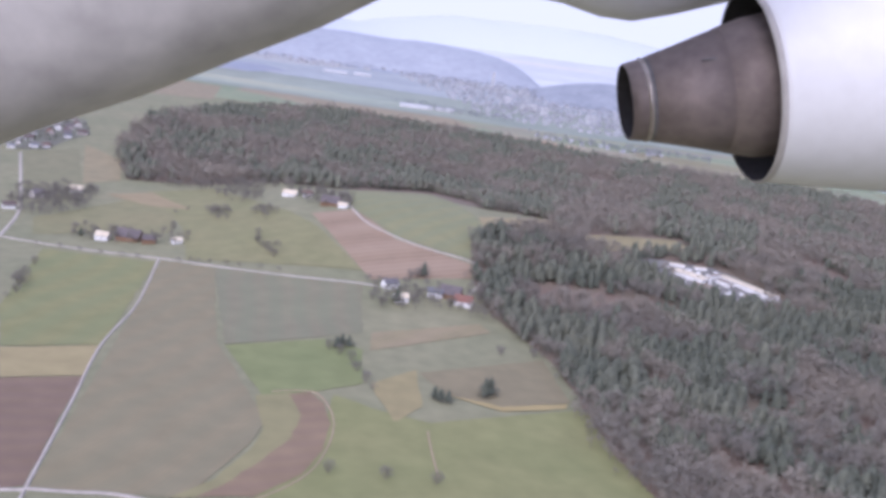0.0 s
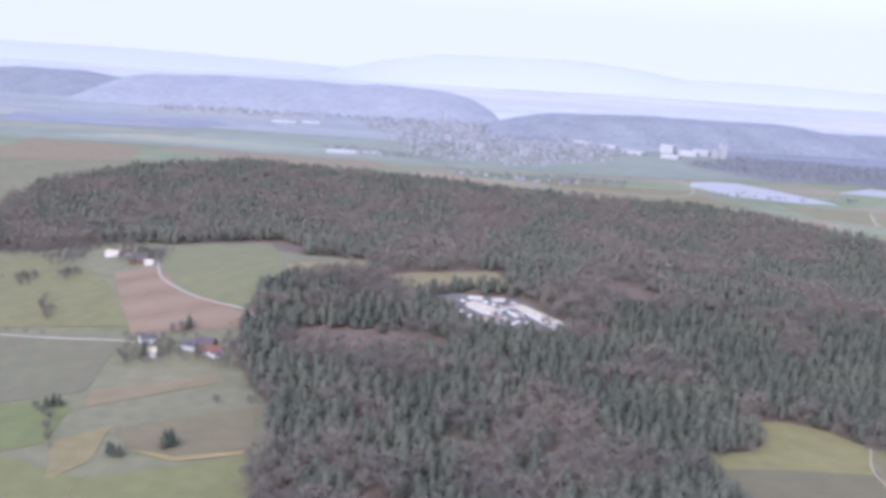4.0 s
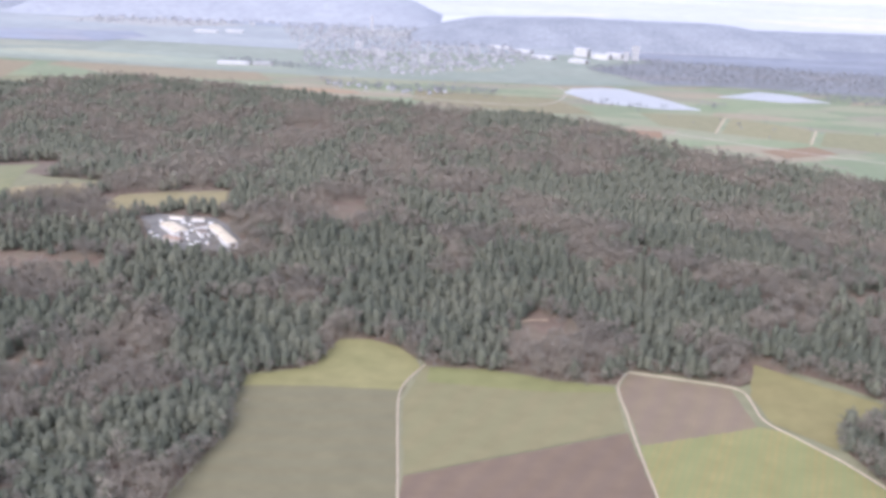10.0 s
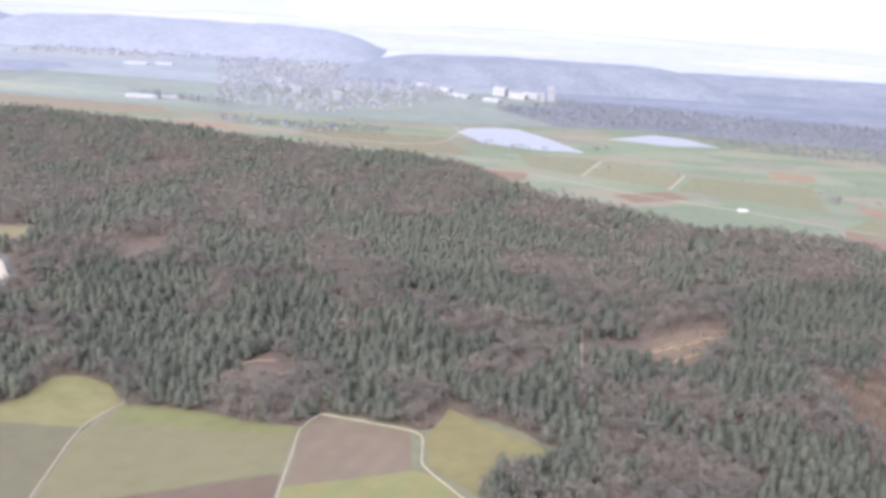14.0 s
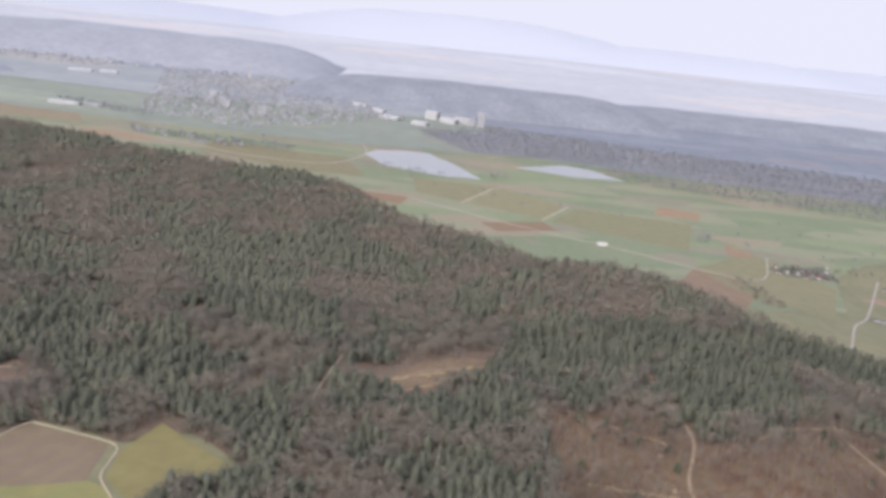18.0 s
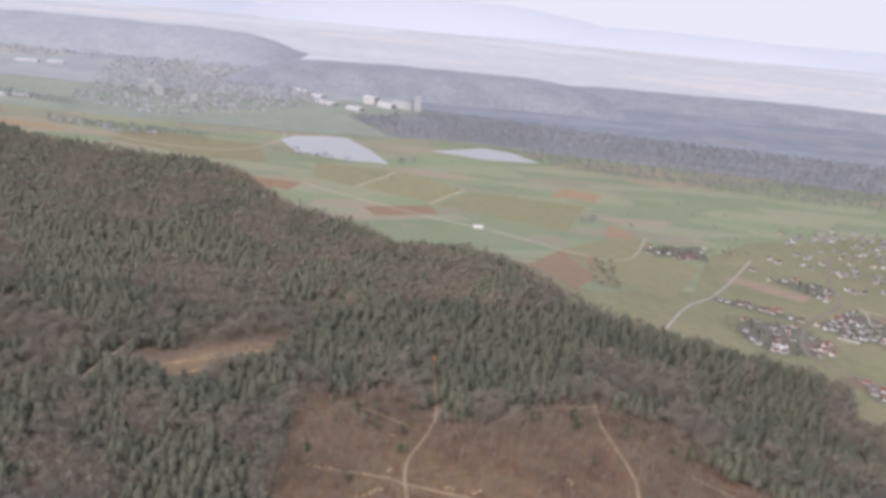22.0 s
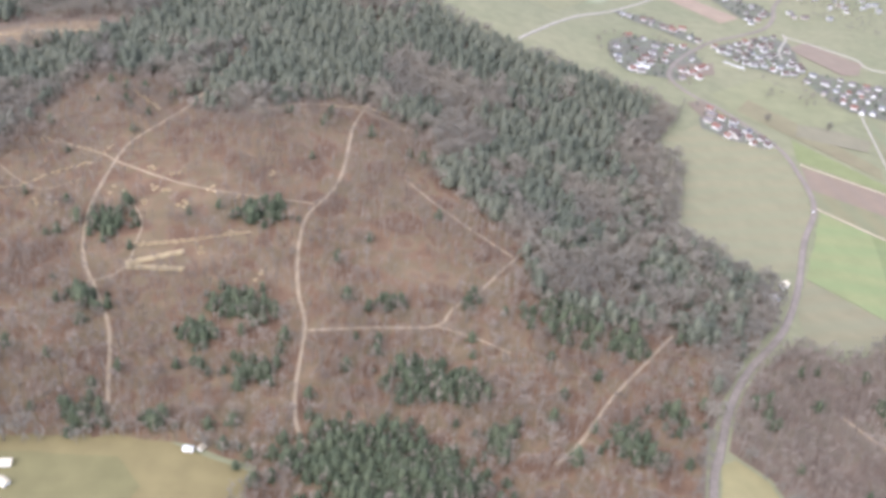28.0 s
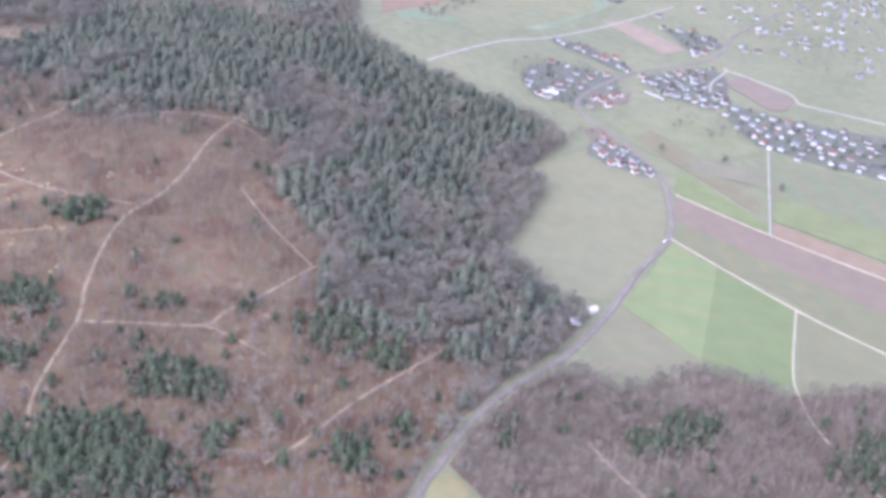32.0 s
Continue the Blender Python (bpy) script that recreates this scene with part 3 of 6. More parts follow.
# ---- roads, lanes and tracks ----
way("road", [(1135, 985), (1102, 885), (1097, 841), (1089, 809), (1073, 783), (1049, 751), (1035, 722), (1022, 686), (1017, 656), (1024, 640), (1038, 627), (1054, 616), (1085, 580), (1096, 548), (1102, 508), (1093, 463), (1086, 413), (1076, 371), (1060, 335), (1052, 308), (1048, 280), (1046, 264), (1047, 200)], 2.8, M_ASPHALT, "grey asphalt country road winding past wood and hamlet", "road")
way("lane", [(-260, 570), (-206, 557), (-180, 550), (-144, 541), (-115, 534), (-78, 522), (-43, 514), (-8, 511), (0, 509)], 1.25, M_LANE, "pale paved farm lane", "lane")
way("lane", [(-115, 534), (-106, 453), (-105, 395), (-97, 331), (-90, 271), (-86, 240)], 0.7, M_LANE, "pale field lane between drilled fields", "lane")
way("lane", [(-150, 262), (-96, 268), (-90, 270), (-78, 271), (-61, 272), (-30, 262)], 1.1, M_LANE, "pale field lane", "lane")
way("lane", [(-36, 690), (-21, 638), (-11, 609), (7, 586), (26, 572), (50, 561), (55, 540), (46, 510)], 1.1, M_LANE, "pale lane between field and wood", "lane")
way("lane", [(-279, 790), (-230, 655), (-216, 611), (-206, 557)], 1.5, M_LANE, "pale lane to the far farm", "lane")
way("lane", [(-34, 364), (-20, 369), (-13, 359), (-9, 340), (-10, 317), (-15, 297), (-27, 279), (-40, 270)], 0.3, M_PATH, "narrow grassy track round the ploughed strip", "lane")
way("lane", [(24, 343), (25, 327), (27, 307)], 0.3, M_PATH, "faint worn path across the pasture", "lane")
T = "pale gravel farm track between fields"
way("track", [(348, 422), (340, 402), (338, 384), (340, 347), (343, 300), (344, 270)], 0.6, M_TRACK, T, "track")
way("track", [(443, 423), (436, 407), (436, 378), (436, 350), (437, 310), (438, 275)], 0.6, M_TRACK, T, "track")
way("track", [(443, 423), (467, 416), (490, 407), (493, 390), (494, 376), (506, 357), (518, 338), (540, 290)], 0.62, M_TRACK, T, "track")
way("track", [(1098, 560), (1154, 538), (1215, 519), (1300, 494)], 0.9, M_TRACK, T, "track")
way("track", [(1103, 506), (1171, 465), (1213, 446), (1300, 410)], 0.9, M_TRACK, T, "track")
way("track", [(1171, 465), (1172, 411), (1176, 391), (1185, 371), (1202, 350), (1215, 330)], 0.8, M_TRACK, T, "track")
way("track", [(1154, 538), (1145, 654)], 0.7, M_LANE, "pale straight field track to the village", "track")
way("lane", [(1102, 800), (1104, 790), (1097, 758), (1098, 738)], 1.5, M_LANE, "pale village lane", "lane")
way("lane", [(1104, 793), (1109, 793), (1153, 771), (1161, 755), (1187, 752), (1300, 745)], 1.3, M_LANE, "pale village lane past a tilled field", "lane")
way("track", [(914, 640), (945, 720), (974, 773), (1043, 935)], 1.6, M_LANE, "pale lane across the meadow", "track")
way("track", [(675, 1213), (638, 1102)], 2.5, M_TRACK, "pale track across the plain", "track")
way("track", [(761, 1144), (726, 1052)], 2.5, M_TRACK, "pale track across the plain", "track")
way("track", [(580, 1100), (700, 1010), (800, 950), (905, 870), (950, 986)], 1.3, M_LANE, "pale lane along the plain", "track")
way("track", [(200, 1318), (280, 1300), (350, 1262), (460, 1262), (500, 1380), (470, 1500)], 1.8, M_LANE, "pale road beyond the wood", "track")
P = "bare earth forest path through brown litter"
way("forest_path", [(761, 548), (764, 503), (768, 447), (758, 401), (760, 374), (767, 340), (781, 310), (799, 289), (812, 272), (825, 246), (830, 236)], 1.45, M_PATH, P, "forest path")
way("forest_path", [(853, 494), (854, 460), (863, 413), (864, 390), (860, 366), (865, 340), (874, 315), (883, 297), (891, 263), (897, 247), (907, 231), (908, 216)], 1.45, M_PATH, P, "forest path")
way("forest_path", [(718, 394), (751, 386), (762, 381), (796, 372), (827, 372), (860, 377)], 0.74, M_PATH, P, "forest path")
way("forest_path", [(885, 295), (907, 303), (933, 312), (937, 324), (946, 341), (954, 365), (960, 380)], 1.2, M_PATH, P, "forest path")
way("forest_path", [(893, 418), (922, 394), (955, 371)], 0.98, M_PATH, P, "forest path")
way("forest_path", [(880, 472), (855, 482), (825, 474), (800, 450)], 0.98, M_PATH, P, "forest path")
way("forest_path", [(990, 255), (998, 270), (1006, 294), (1017, 319), (1028, 344)], 1.2, M_PATH, P, "forest path")
way("forest_path", [(1097, 321), (1110, 310), (1125, 299), (1140, 280)], 1.1, M_PATH, P, "forest path")
way("forest_path", [(933, 312), (950, 310), (965, 306)], 0.74, M_PATH, P, "forest path")
way("forest_path", [(581, 560), (577, 520), (573, 478), (574, 470)], 1.3, M_TRACK, "pale straight ride cut through the wood", "forest path")
way("forest_path", [(385, 456), (395, 480), (410, 484)], 1.1, M_PATH, P, "forest path")
way("forest_path", [(700, 372), (735, 352), (752, 366)], 0.5, M_PATH, P, "forest path")

way("forest_path", [(604, 500), (616, 515), (634, 533), (660, 547), (668, 552)], 0.98, M_PATH, "tan timber track round a felled patch", "forest path")
way("forest_path", [(620, 492), (634, 508), (650, 521)], 0.98, M_PATH, P, "forest path")
field([(600, 505), (612, 520), (628, 548), (652, 564), (668, 562), (664, 540), (645, 512), (630, 492), (612, 492)], (0.165, 0.115, 0.082), (0.215, 0.155, 0.105), "tan trampled ground of a felled patch", 35, 4, (0.26, 0.20, 0.125), 0.3)

way("forest_path", [(800, 312), (797, 303), (789, 297)], 0.66, M_PATH, P, "forest path")
way("forest_path", [(800, 313), (797, 325), (793, 340), (782, 352)], 0.57, M_PATH, P, "forest path")

# ---- trees ----
rng = np.random.default_rng(7)


def slivers(count, radius, low, high, length, width, droop=0.0):
    """Thin triangles strewn through an egg-shaped crown, most of them pointing up and out."""
    v = []
    for _ in range(count):
        d = rng.normal(size=3)
        d /= np.linalg.norm(d)
        r = rng.random() ** 0.4
        c = np.array([d[0] * radius * r, d[1] * radius * r, (low + high) / 2 + d[2] * (high - low) / 2 * r])
        out = np.array([d[0], d[1], 0.9 * rng.random() + 0.25 - droop]) + rng.normal(size=3) * 0.35
        out /= np.linalg.norm(out)
        side = np.cross(out, rng.normal(size=3))
        side /= np.linalg.norm(side)
        L, W = length * rng.uniform(0.6, 1.3), width * rng.uniform(0.6, 1.4)
        v += [c - out * L / 2 - side * W / 2, c - out * L / 2 + side * W / 2, c + out * L / 2]
    return np.array(v), np.arange(3 * count).reshape(-1, 3)


def stem(height_m, r0, r1, lean=0.0):
    """A tapered trunk of four sides, as triangles."""
    v = [(r * math.cos(a), r * math.sin(a), z) for r, z in ((r0, -0.5), (r1, height_m)) for a in (0, 1.57, 3.14, 4.71)]
    f = []
    for k in range(4):
        f += [(k, (k + 1) % 4, 4 + (k + 1) % 4), (k, 4 + (k + 1) % 4, 4 + k)]
    return np.array(v), np.array(f)


def joined(parts):
    v, f, n = [], [], 0
    for a, b in parts:
        v.append(a), f.append(b + n)
        n += len(a)
    return np.concatenate(v), np.concatenate(f)


def bare_tree(big=1.0, twigs=104, lobes=8, fine=1.0):
    """A leafless broadleaf: a trunk and a round crown of several lobes of fine twigs."""
    h, r = 10.0 * big, 3.7 * big
    bits = [stem(h * 0.55, 0.2, 0.1)]
    if fine <= 1.0:
        bits.append(slivers(5, r * 0.5, h * 0.2, h * 0.62, 2.6, 0.2))
    for k in range(lobes):
        a, q, z = 6.283 * k / lobes + rng.uniform(-0.4, 0.4), r * (0.0 if k == 0 else rng.uniform(0.45, 0.66)), h * (0.8 if k == 0 else rng.uniform(0.52, 0.72))
        v, f = slivers(twigs // lobes, r * rng.uniform(0.42, 0.55), z - h * 0.16, z + h * 0.17, 1.7 * big * fine, 0.36 * big * fine, 0.15)
        bits.append((v + (q * math.cos(a), q * math.sin(a), 0), f))
    return joined(bits)


def spruce_tree(big=1.0, clumps=84, core=5, plump=1.8, tuft=0.72):
    """A conifer: a dark inner body with a rounded top under many drooping tufts of needles."""
    h, r0 = 8.4 * big, 3.7 * big
    levels = [(0.16, 0.6), (0.52, 0.62 - 0.8 / plump ** 2), (0.78, 0.4 - 0.6 / plump ** 2)]
    v, f = [], []
    for z, r in levels:
        v += [(r0 * r * q * math.cos(6.283 * k / core), r0 * r * q * math.sin(6.283 * k / core), h * z * rng.uniform(0.93, 1.05)) for k, q in enumerate(rng.uniform(0.85, 1.12, core))]
    for j in range(2):
        for k in range(core):
            a, b = j * core + k, j * core + (k + 1) % core
            f += [(a, b, b + core), (a, b + core, a + core)]
    v.append((0, 0, h * 0.9))
    f += [(2 * core + k, 2 * core + (k + 1) % core, 3 * core) for k in range(core)]
    for k in range(clumps):
        q = rng.random() ** 1.1
        a, r = rng.random() * 6.283, r0 * (1 - 0.86 * q ** plump) * rng.uniform(0.5, 1.12)
        c = np.array([r * math.cos(a), r * math.sin(a), h * (0.14 + 0.84 * q) + rng.normal(0, 0.3)])
        out = np.array([math.cos(a), math.sin(a), -0.7 + 1.1 * rng.random()])
        side = np.array([-math.sin(a), math.cos(a), rng.uniform(-0.25, 0.25)])
        s = big * tuft * rng.uniform(0.6, 1.05) * (1.15 - 0.5 * q)
        n = len(v)
        v += [tuple(c + out * s), tuple(c - out * 0.6 * s + side * 0.8 * s + (0, 0, 0.35 * s)), tuple(c - out * 0.6 * s - side * 0.8 * s + (0, 0, 0.35 * s))]
        f.append((n, n + 1, n + 2))
    return joined([stem(h * 0.3, 0.2, 0.14), (np.array(v), np.array(f))])


def grove(name, kinds, places, size, tint, mat, label, category):
    """Very many trees as one mesh: copies of a few kinds, each turned, sized and tinted on its own."""
    pick = rng.integers(0, len(kinds), len(places))
    vs, fs, ts, base = [], [], [], 0
    zz = height(places[:, 0], places[:, 1])
    for k, (kv, kf) in enumerate(kinds):
        m = np.nonzero(pick == k)[0]
        if not len(m):
            continue
        a, s = rng.random(len(m)) * 6.283, size[m]
        hs = s * rng.uniform(0.85, 1.2, len(m))
        x = (kv[None, :, 0] * np.cos(a)[:, None] - kv[None, :, 1] * np.sin(a)[:, None]) * s[:, None] + places[m, 0][:, None]
        y = (kv[None, :, 0] * np.sin(a)[:, None] + kv[None, :, 1] * np.cos(a)[:, None]) * s[:, None] + places[m, 1][:, None]
        z = kv[None, :, 2] * hs[:, None] + zz[m][:, None]
        vs.append(np.stack([x, y, z], -1).reshape(-1, 3))
        fs.append((kf[None] + (np.arange(len(m)) * len(kv))[:, None, None] + base).reshape(-1, 3))
        ts.append(np.repeat(tint[m], len(kv)))
        base += len(m) * len(kv)
    v, f, t = np.concatenate(vs), np.concatenate(fs), np.concatenate(ts)
    me = bpy.data.meshes.new(name)
    me.vertices.add(len(v)), me.loops.add(f.size), me.polygons.add(len(f))
    me.vertices.foreach_set("co", v.astype(np.float32).ravel())
    me.loops.foreach_set("vertex_index", f.astype(np.int32).ravel())
    me.polygons.foreach_set("loop_start", np.arange(0, f.size, 3, dtype=np.int32))
    at = me.attributes.new("tint", "FLOAT", "POINT")
    at.data.foreach_set("value", t.astype(np.float32))
    me.polygons.foreach_set("use_smooth", np.ones(len(f), bool))
    me.update()
    me.materials.append(mat)
    return tagged(new(name, me), label, category, kind="stuff")


def waves(x, y, s, seed):
    """Smooth patches between 0 and 1."""
    r = np.random.default_rng(seed)
    z = np.zeros(np.shape(x))
    for k in range(9):
        a, ph, q = r.random() * 6.283, r.random() * 6.283, s * (0.45 + 0.9 * r.random())
        z = z + np.sin((x * math.cos(a) + y * math.sin(a)) / q + ph)
    return 1 / (1 + np.exp(-z * 0.75))


SPRUCE_KINDS = [spruce_tree(rng.uniform(0.9, 1.1), plump=q) for q in (2.0, 2.5, 2.8, 3.2, 3.4, 2.8)]
FAR_SPRUCES = [spruce_tree(rng.uniform(0.9, 1.15), 10, 4, q, 1.5) for q in (2.0, 2.6, 3.0, 3.4)]


def slim_tree(big=1.0):
    """A thin leafless pole tree: a slight trunk and a narrow, loose crown."""
    h = 8.6 * big
    bits = [stem(h * 0.7, 0.13, 0.06), slivers(20, 1.7 * big, h * 0.35, h, 1.6 * big, 0.3 * big), slivers(5, 0.6 * big, h * 0.15, h * 0.5, 1.5, 0.12)]
    return joined(bits)


SLIM_KINDS = [slim_tree(rng.uniform(0.7, 1.1)) for _ in range(8)]
BARE_KINDS = [bare_tree(rng.uniform(0.85, 1.1)) for _ in range(7)]
LIGHT_BARES = [bare_tree(rng.uniform(0.85, 1.1), 54, 6) for _ in range(5)]
FAR_BARES = [bare_tree(rng.uniform(0.9, 1.1), 25, 5, 1.6) for _ in range(6)]
# dense evergreen parts of the great wood: x, y, half width, half depth
EVERGREEN = [(71, 585, 28, 23), (109, 560, 38, 20), (81, 473, 20, 22), (155, 459, 43, 26), (214, 524, 46, 28), (323, 574, 43, 37), (361, 506, 46, 38), (258, 456, 35, 30),
             (475, 708, 41, 75), (94, 400, 12, 16), (175, 409, 22, 19), (286, 423, 14, 29), (-73, 1224, 30, 110), (-196, 1189, 47, 100), (176, 1219, 111, 60), (43, 738, 12, 80)]
EVERGREEN += [(427, 1109, 72, 50), (253, 358, 13, 18), (292, 573, 51, 32), (270, 442, 31, 44), (367, 447, 20, 36), (142, 439, 14, 16), (241, 341, 31, 31),
              (321, 496, 21, 49), (396, 511, 39, 25), (526, 439, 23, 32), (477, 496, 45, 29), (470, 424, 30, 19), (18, 816, 35, 106), (249, 776, 29, 72), (526, 789, 68, 58)]
EVERGREEN += [(531, 409, 37, 15), (583, 370, 7, 15), (409, 541, 23, 35), (510, 627, 38, 50), (695, 552, 16, 43), (592, 479, 19, 20), (661, 447, 10, 9), (719, 500, 16, 30),
              (709, 886, 60, 50), (465, 791, 43, 54), (672, 471, 20, 28), (734, 585, 30, 60), (788, 520, 17, 41), (552, 471, 20, 18), (630, 392, 13, 13), (567, 412, 7, 16)]
EVERGREEN += [(528, 383, 10, 11), (479, 518, 22, 39), (533, 590, 35, 28), (859, 599, 64, 26), (715, 556, 20, 60), (818, 600, 90, 45), (805, 508, 40, 26), (880, 490, 18, 14),
              (925, 515, 15, 15), (957, 604, 35, 20), (668, 373, 19, 38), (699, 319, 22, 17), (1001, 570, 20, 20), (785, 822, 20, 40), (812, 538, 46, 45), (935, 592, 45, 18), (927, 471, 14, 12)]
EVERGREEN += [(982, 403, 14, 20), (995, 335, 14, 16), (990, 486, 18, 16), (958, 430, 18, 22), (1008, 440, 10, 12), (1012, 380, 9, 10), (940, 405, 12, 10)]
# stands of conifers: x, y, radius
STANDS = [(860, 300, 9), (848, 300, 8), (793, 287, 9), (779, 334, 11), (872, 265, 8), (934, 279, 11), (951, 281, 8), (938, 232, 20), (917, 232, 18), (955, 234, 14),
          (943, 328, 5), (914, 319, 5), (985, 335, 14), (1024, 392, 10), (1010, 326, 8), (823, 227, 7), (849, 232, 6), (846, 278, 7), (844, 363, 8), (835, 359, 7),
          (1030, 292, 6), (1016, 271, 8), (969, 258, 7), (1130, 343, 9), (1140, 352, 8), (1120, 331, 7), (1205, 369, 9), (1200, 356, 9)]


def woods():
    g = 4.7
    gx, gy = np.meshgrid(np.arange(-260, 1305, g), np.arange(150, 1330, g))
    x = gx.ravel() + rng.uniform(-0.48, 0.48, gx.size) * g
    y = gy.ravel() + rng.uniform(-0.48, 0.48, gx.size) * g
    keep = inside(WOOD, x, y) | inside(THICKET, x, y)
    for hole in OPEN:
        keep &= ~inside(hole, x + rng.normal(0, 3.2, len(x)), y + rng.normal(0, 3.2, len(x)))
    x, y = x[keep], y[keep]
    near = np.full(len(x), 1e9)
    for line, width in WAYS:
        lo, hi = line.min(0) - 8, line.max(0) + 8
        m = np.nonzero((x > lo[0]) & (x < hi[0]) & (y > lo[1]) & (y < hi[1]))[0]
        if len(m):
            d = np.sqrt((x[m, None] - line[None, :, 0]) ** 2 + (y[m, None] - line[None, :, 1]) ** 2).min(1) - width / 2
            near[m] = np.minimum(near[m], d)
    sparse = inside(SPARSE, x, y) | inside(THICKET, x, y)
    patch = 0.55 * waves(x, y, 21, 3) + 0.45 * waves(x, y, 8, 4)
    green = np.zeros(len(x))
    for ex, ey, rx, ry in EVERGREEN:
        green = np.maximum(green, 1.35 - np.sqrt(((x - ex) / rx) ** 2 + ((y - ey) / ry) ** 2))
    conifer = np.where(green > 0, 0.9 * patch + green * 0.5, patch - 0.05) + rng.normal(0, 0.1, len(x)) > np.where(sparse, 1.7, 0.505)
    stand = np.zeros(len(x), bool)
    for sx, sy, r in STANDS:
        stand |= (x - sx) ** 2 + (y - sy) ** 2 < r * r * rng.uniform(0.3, 1.8, len(x))
    rim = ~(inside(WOOD, x + 13, y) & inside(WOOD, x, y - 7))
    conifer &= ~(rim & (x > 480) & (rng.random(len(x)) < 0.85))
    mixed = inside([(975, 330), (1030, 345), (1062, 340), (1082, 405), (1034, 435), (1028, 521), (1000, 500), (975, 440), (955, 400)], x, y)
    conifer &= ~(mixed & (rng.random(len(x)) < 0.4))
    conifer &= ((x - 412) / 28) ** 2 + ((y - 437) / 20) ** 2 > 1
    conifer |= sparse & (rng.random(len(x)) < 0.075)
    conifer |= stand
    u = rng.random(len(x))
    thin = waves(x, y, 18, 8)
    core = (((x - 838) / 118) ** 2 + ((y - 372) / 82) ** 2 < rng.uniform(0.7, 1.3, len(x)))
    chance = np.where(sparse, np.where(stand, 0.9, np.where(core, 0.06 + 0.2 * thin ** 2, 0.42 + 0.45 * thin)), 0.96)
    chance = np.where((near < 1.8), 0, chance)
    ok = u < chance
    x, y, conifer, sparse = x[ok], y[ok], conifer[ok], sparse[ok]
    far = y > 720
    size = rng.choice((0.78, 0.9, 1.0, 1.08, 1.2), len(x)) * rng.uniform(0.92, 1.08, len(x)) * np.where(far, 1.12, 1.0) * np.where(sparse, 0.74, 1.0)
    keep = ~far | (rng.random(len(x)) < 0.8)
    tint = np.clip(0.3 * rng.random(len(x)) + 0.7 * waves(x, y, 11, 11), 0, 1)
    p = np.stack([x, y], -1)
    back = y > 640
    # trees further back get lighter tints, in place of haze over them
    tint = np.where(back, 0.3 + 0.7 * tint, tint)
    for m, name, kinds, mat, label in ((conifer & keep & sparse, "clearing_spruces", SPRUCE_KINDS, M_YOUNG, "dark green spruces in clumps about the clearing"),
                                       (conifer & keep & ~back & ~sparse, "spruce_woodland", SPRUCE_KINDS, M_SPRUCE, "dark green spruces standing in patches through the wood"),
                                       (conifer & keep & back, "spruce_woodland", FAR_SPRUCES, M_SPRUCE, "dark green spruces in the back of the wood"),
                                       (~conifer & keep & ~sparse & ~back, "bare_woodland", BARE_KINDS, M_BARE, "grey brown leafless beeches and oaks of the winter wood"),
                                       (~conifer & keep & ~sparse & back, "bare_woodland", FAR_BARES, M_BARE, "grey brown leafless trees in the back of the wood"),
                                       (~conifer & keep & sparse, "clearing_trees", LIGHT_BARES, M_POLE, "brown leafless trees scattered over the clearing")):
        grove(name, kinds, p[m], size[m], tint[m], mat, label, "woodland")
    return len(x)


woods()


def clearing():
    """Thin pole wood over the brown litter of the clearing and the thicket."""
    g = 2.7
    gx, gy = np.meshgrid(np.arange(690, 1302, g), np.arange(150, 500, g))
    x = gx.ravel() + rng.uniform(-0.5, 0.5, gx.size) * g
    y = gy.ravel() + rng.uniform(-0.5, 0.5, gx.size) * g
    dense = inside(THICKET, x, y)
    ok = (inside(SPARSE, x, y) | dense) & (rng.random(len(x)) < np.where(dense, 0.85, 0.36 + 0.6 * waves(x, y, 12, 8)))
    for sx, sy, rx, ry in ((806, 325, 26, 16), (790, 366, 30, 22), (762, 250, 12, 10)):
        ok &= (((x - sx) / rx) ** 2 + ((y - sy) / ry) ** 2 > 1) | (rng.random(len(x)) < 0.25)
    x, y = x[ok], y[ok]
    near = np.full(len(x), 1e9)
    for line, width in WAYS:
        m = np.nonzero((x > line[:, 0].min() - 6) & (x < line[:, 0].max() + 6) & (y > line[:, 1].min() - 6) & (y < line[:, 1].max() + 6))[0]
        if len(m):
            near[m] = np.minimum(near[m], np.sqrt((x[m, None] - line[None, :, 0]) ** 2 + (y[m, None] - line[None, :, 1]) ** 2).min(1) - width / 2)
    p = np.stack([x, y], -1)[near > 0.9]
    grove("pole_wood", SLIM_KINDS, p, rng.uniform(0.55, 1.1, len(p)), 0.6 * rng.random(len(p)) + 0.4 * waves(p[:, 0], p[:, 1], 10, 19), M_POLE, "thin leafless young trees over red brown litter", "woodland")


clearing()


def undergrowth():
    """Young evergreens that close up the stands of conifers."""
    out = []
    for sx, sy, r in STANDS:
        n = int(r * r * 0.5)
        a, d = rng.random(n) * 6.283, r * 0.72 * np.abs(rng.normal(0, 1, n))
        out.append(np.stack([sx + d * np.cos(a) * rng.uniform(0.8, 1.25), sy + d * np.sin(a) * rng.uniform(0.7, 1.1)], -1))
    p = np.concatenate(out)
    near = np.full(len(p), 1e9)
    for line, width in WAYS:
        near = np.minimum(near, np.sqrt((p[:, None, 0] - line[None, :, 0]) ** 2 + (p[:, None, 1] - line[None, :, 1]) ** 2).min(1) - width / 2)
    p = p[near > 0.8]
    grove("young_spruces", SPRUCE_KINDS, p, rng.uniform(0.3, 0.75, len(p)), rng.random(len(p)) * 0.7, M_YOUNG, "dense young spruces filling the conifer stands", "woodland")


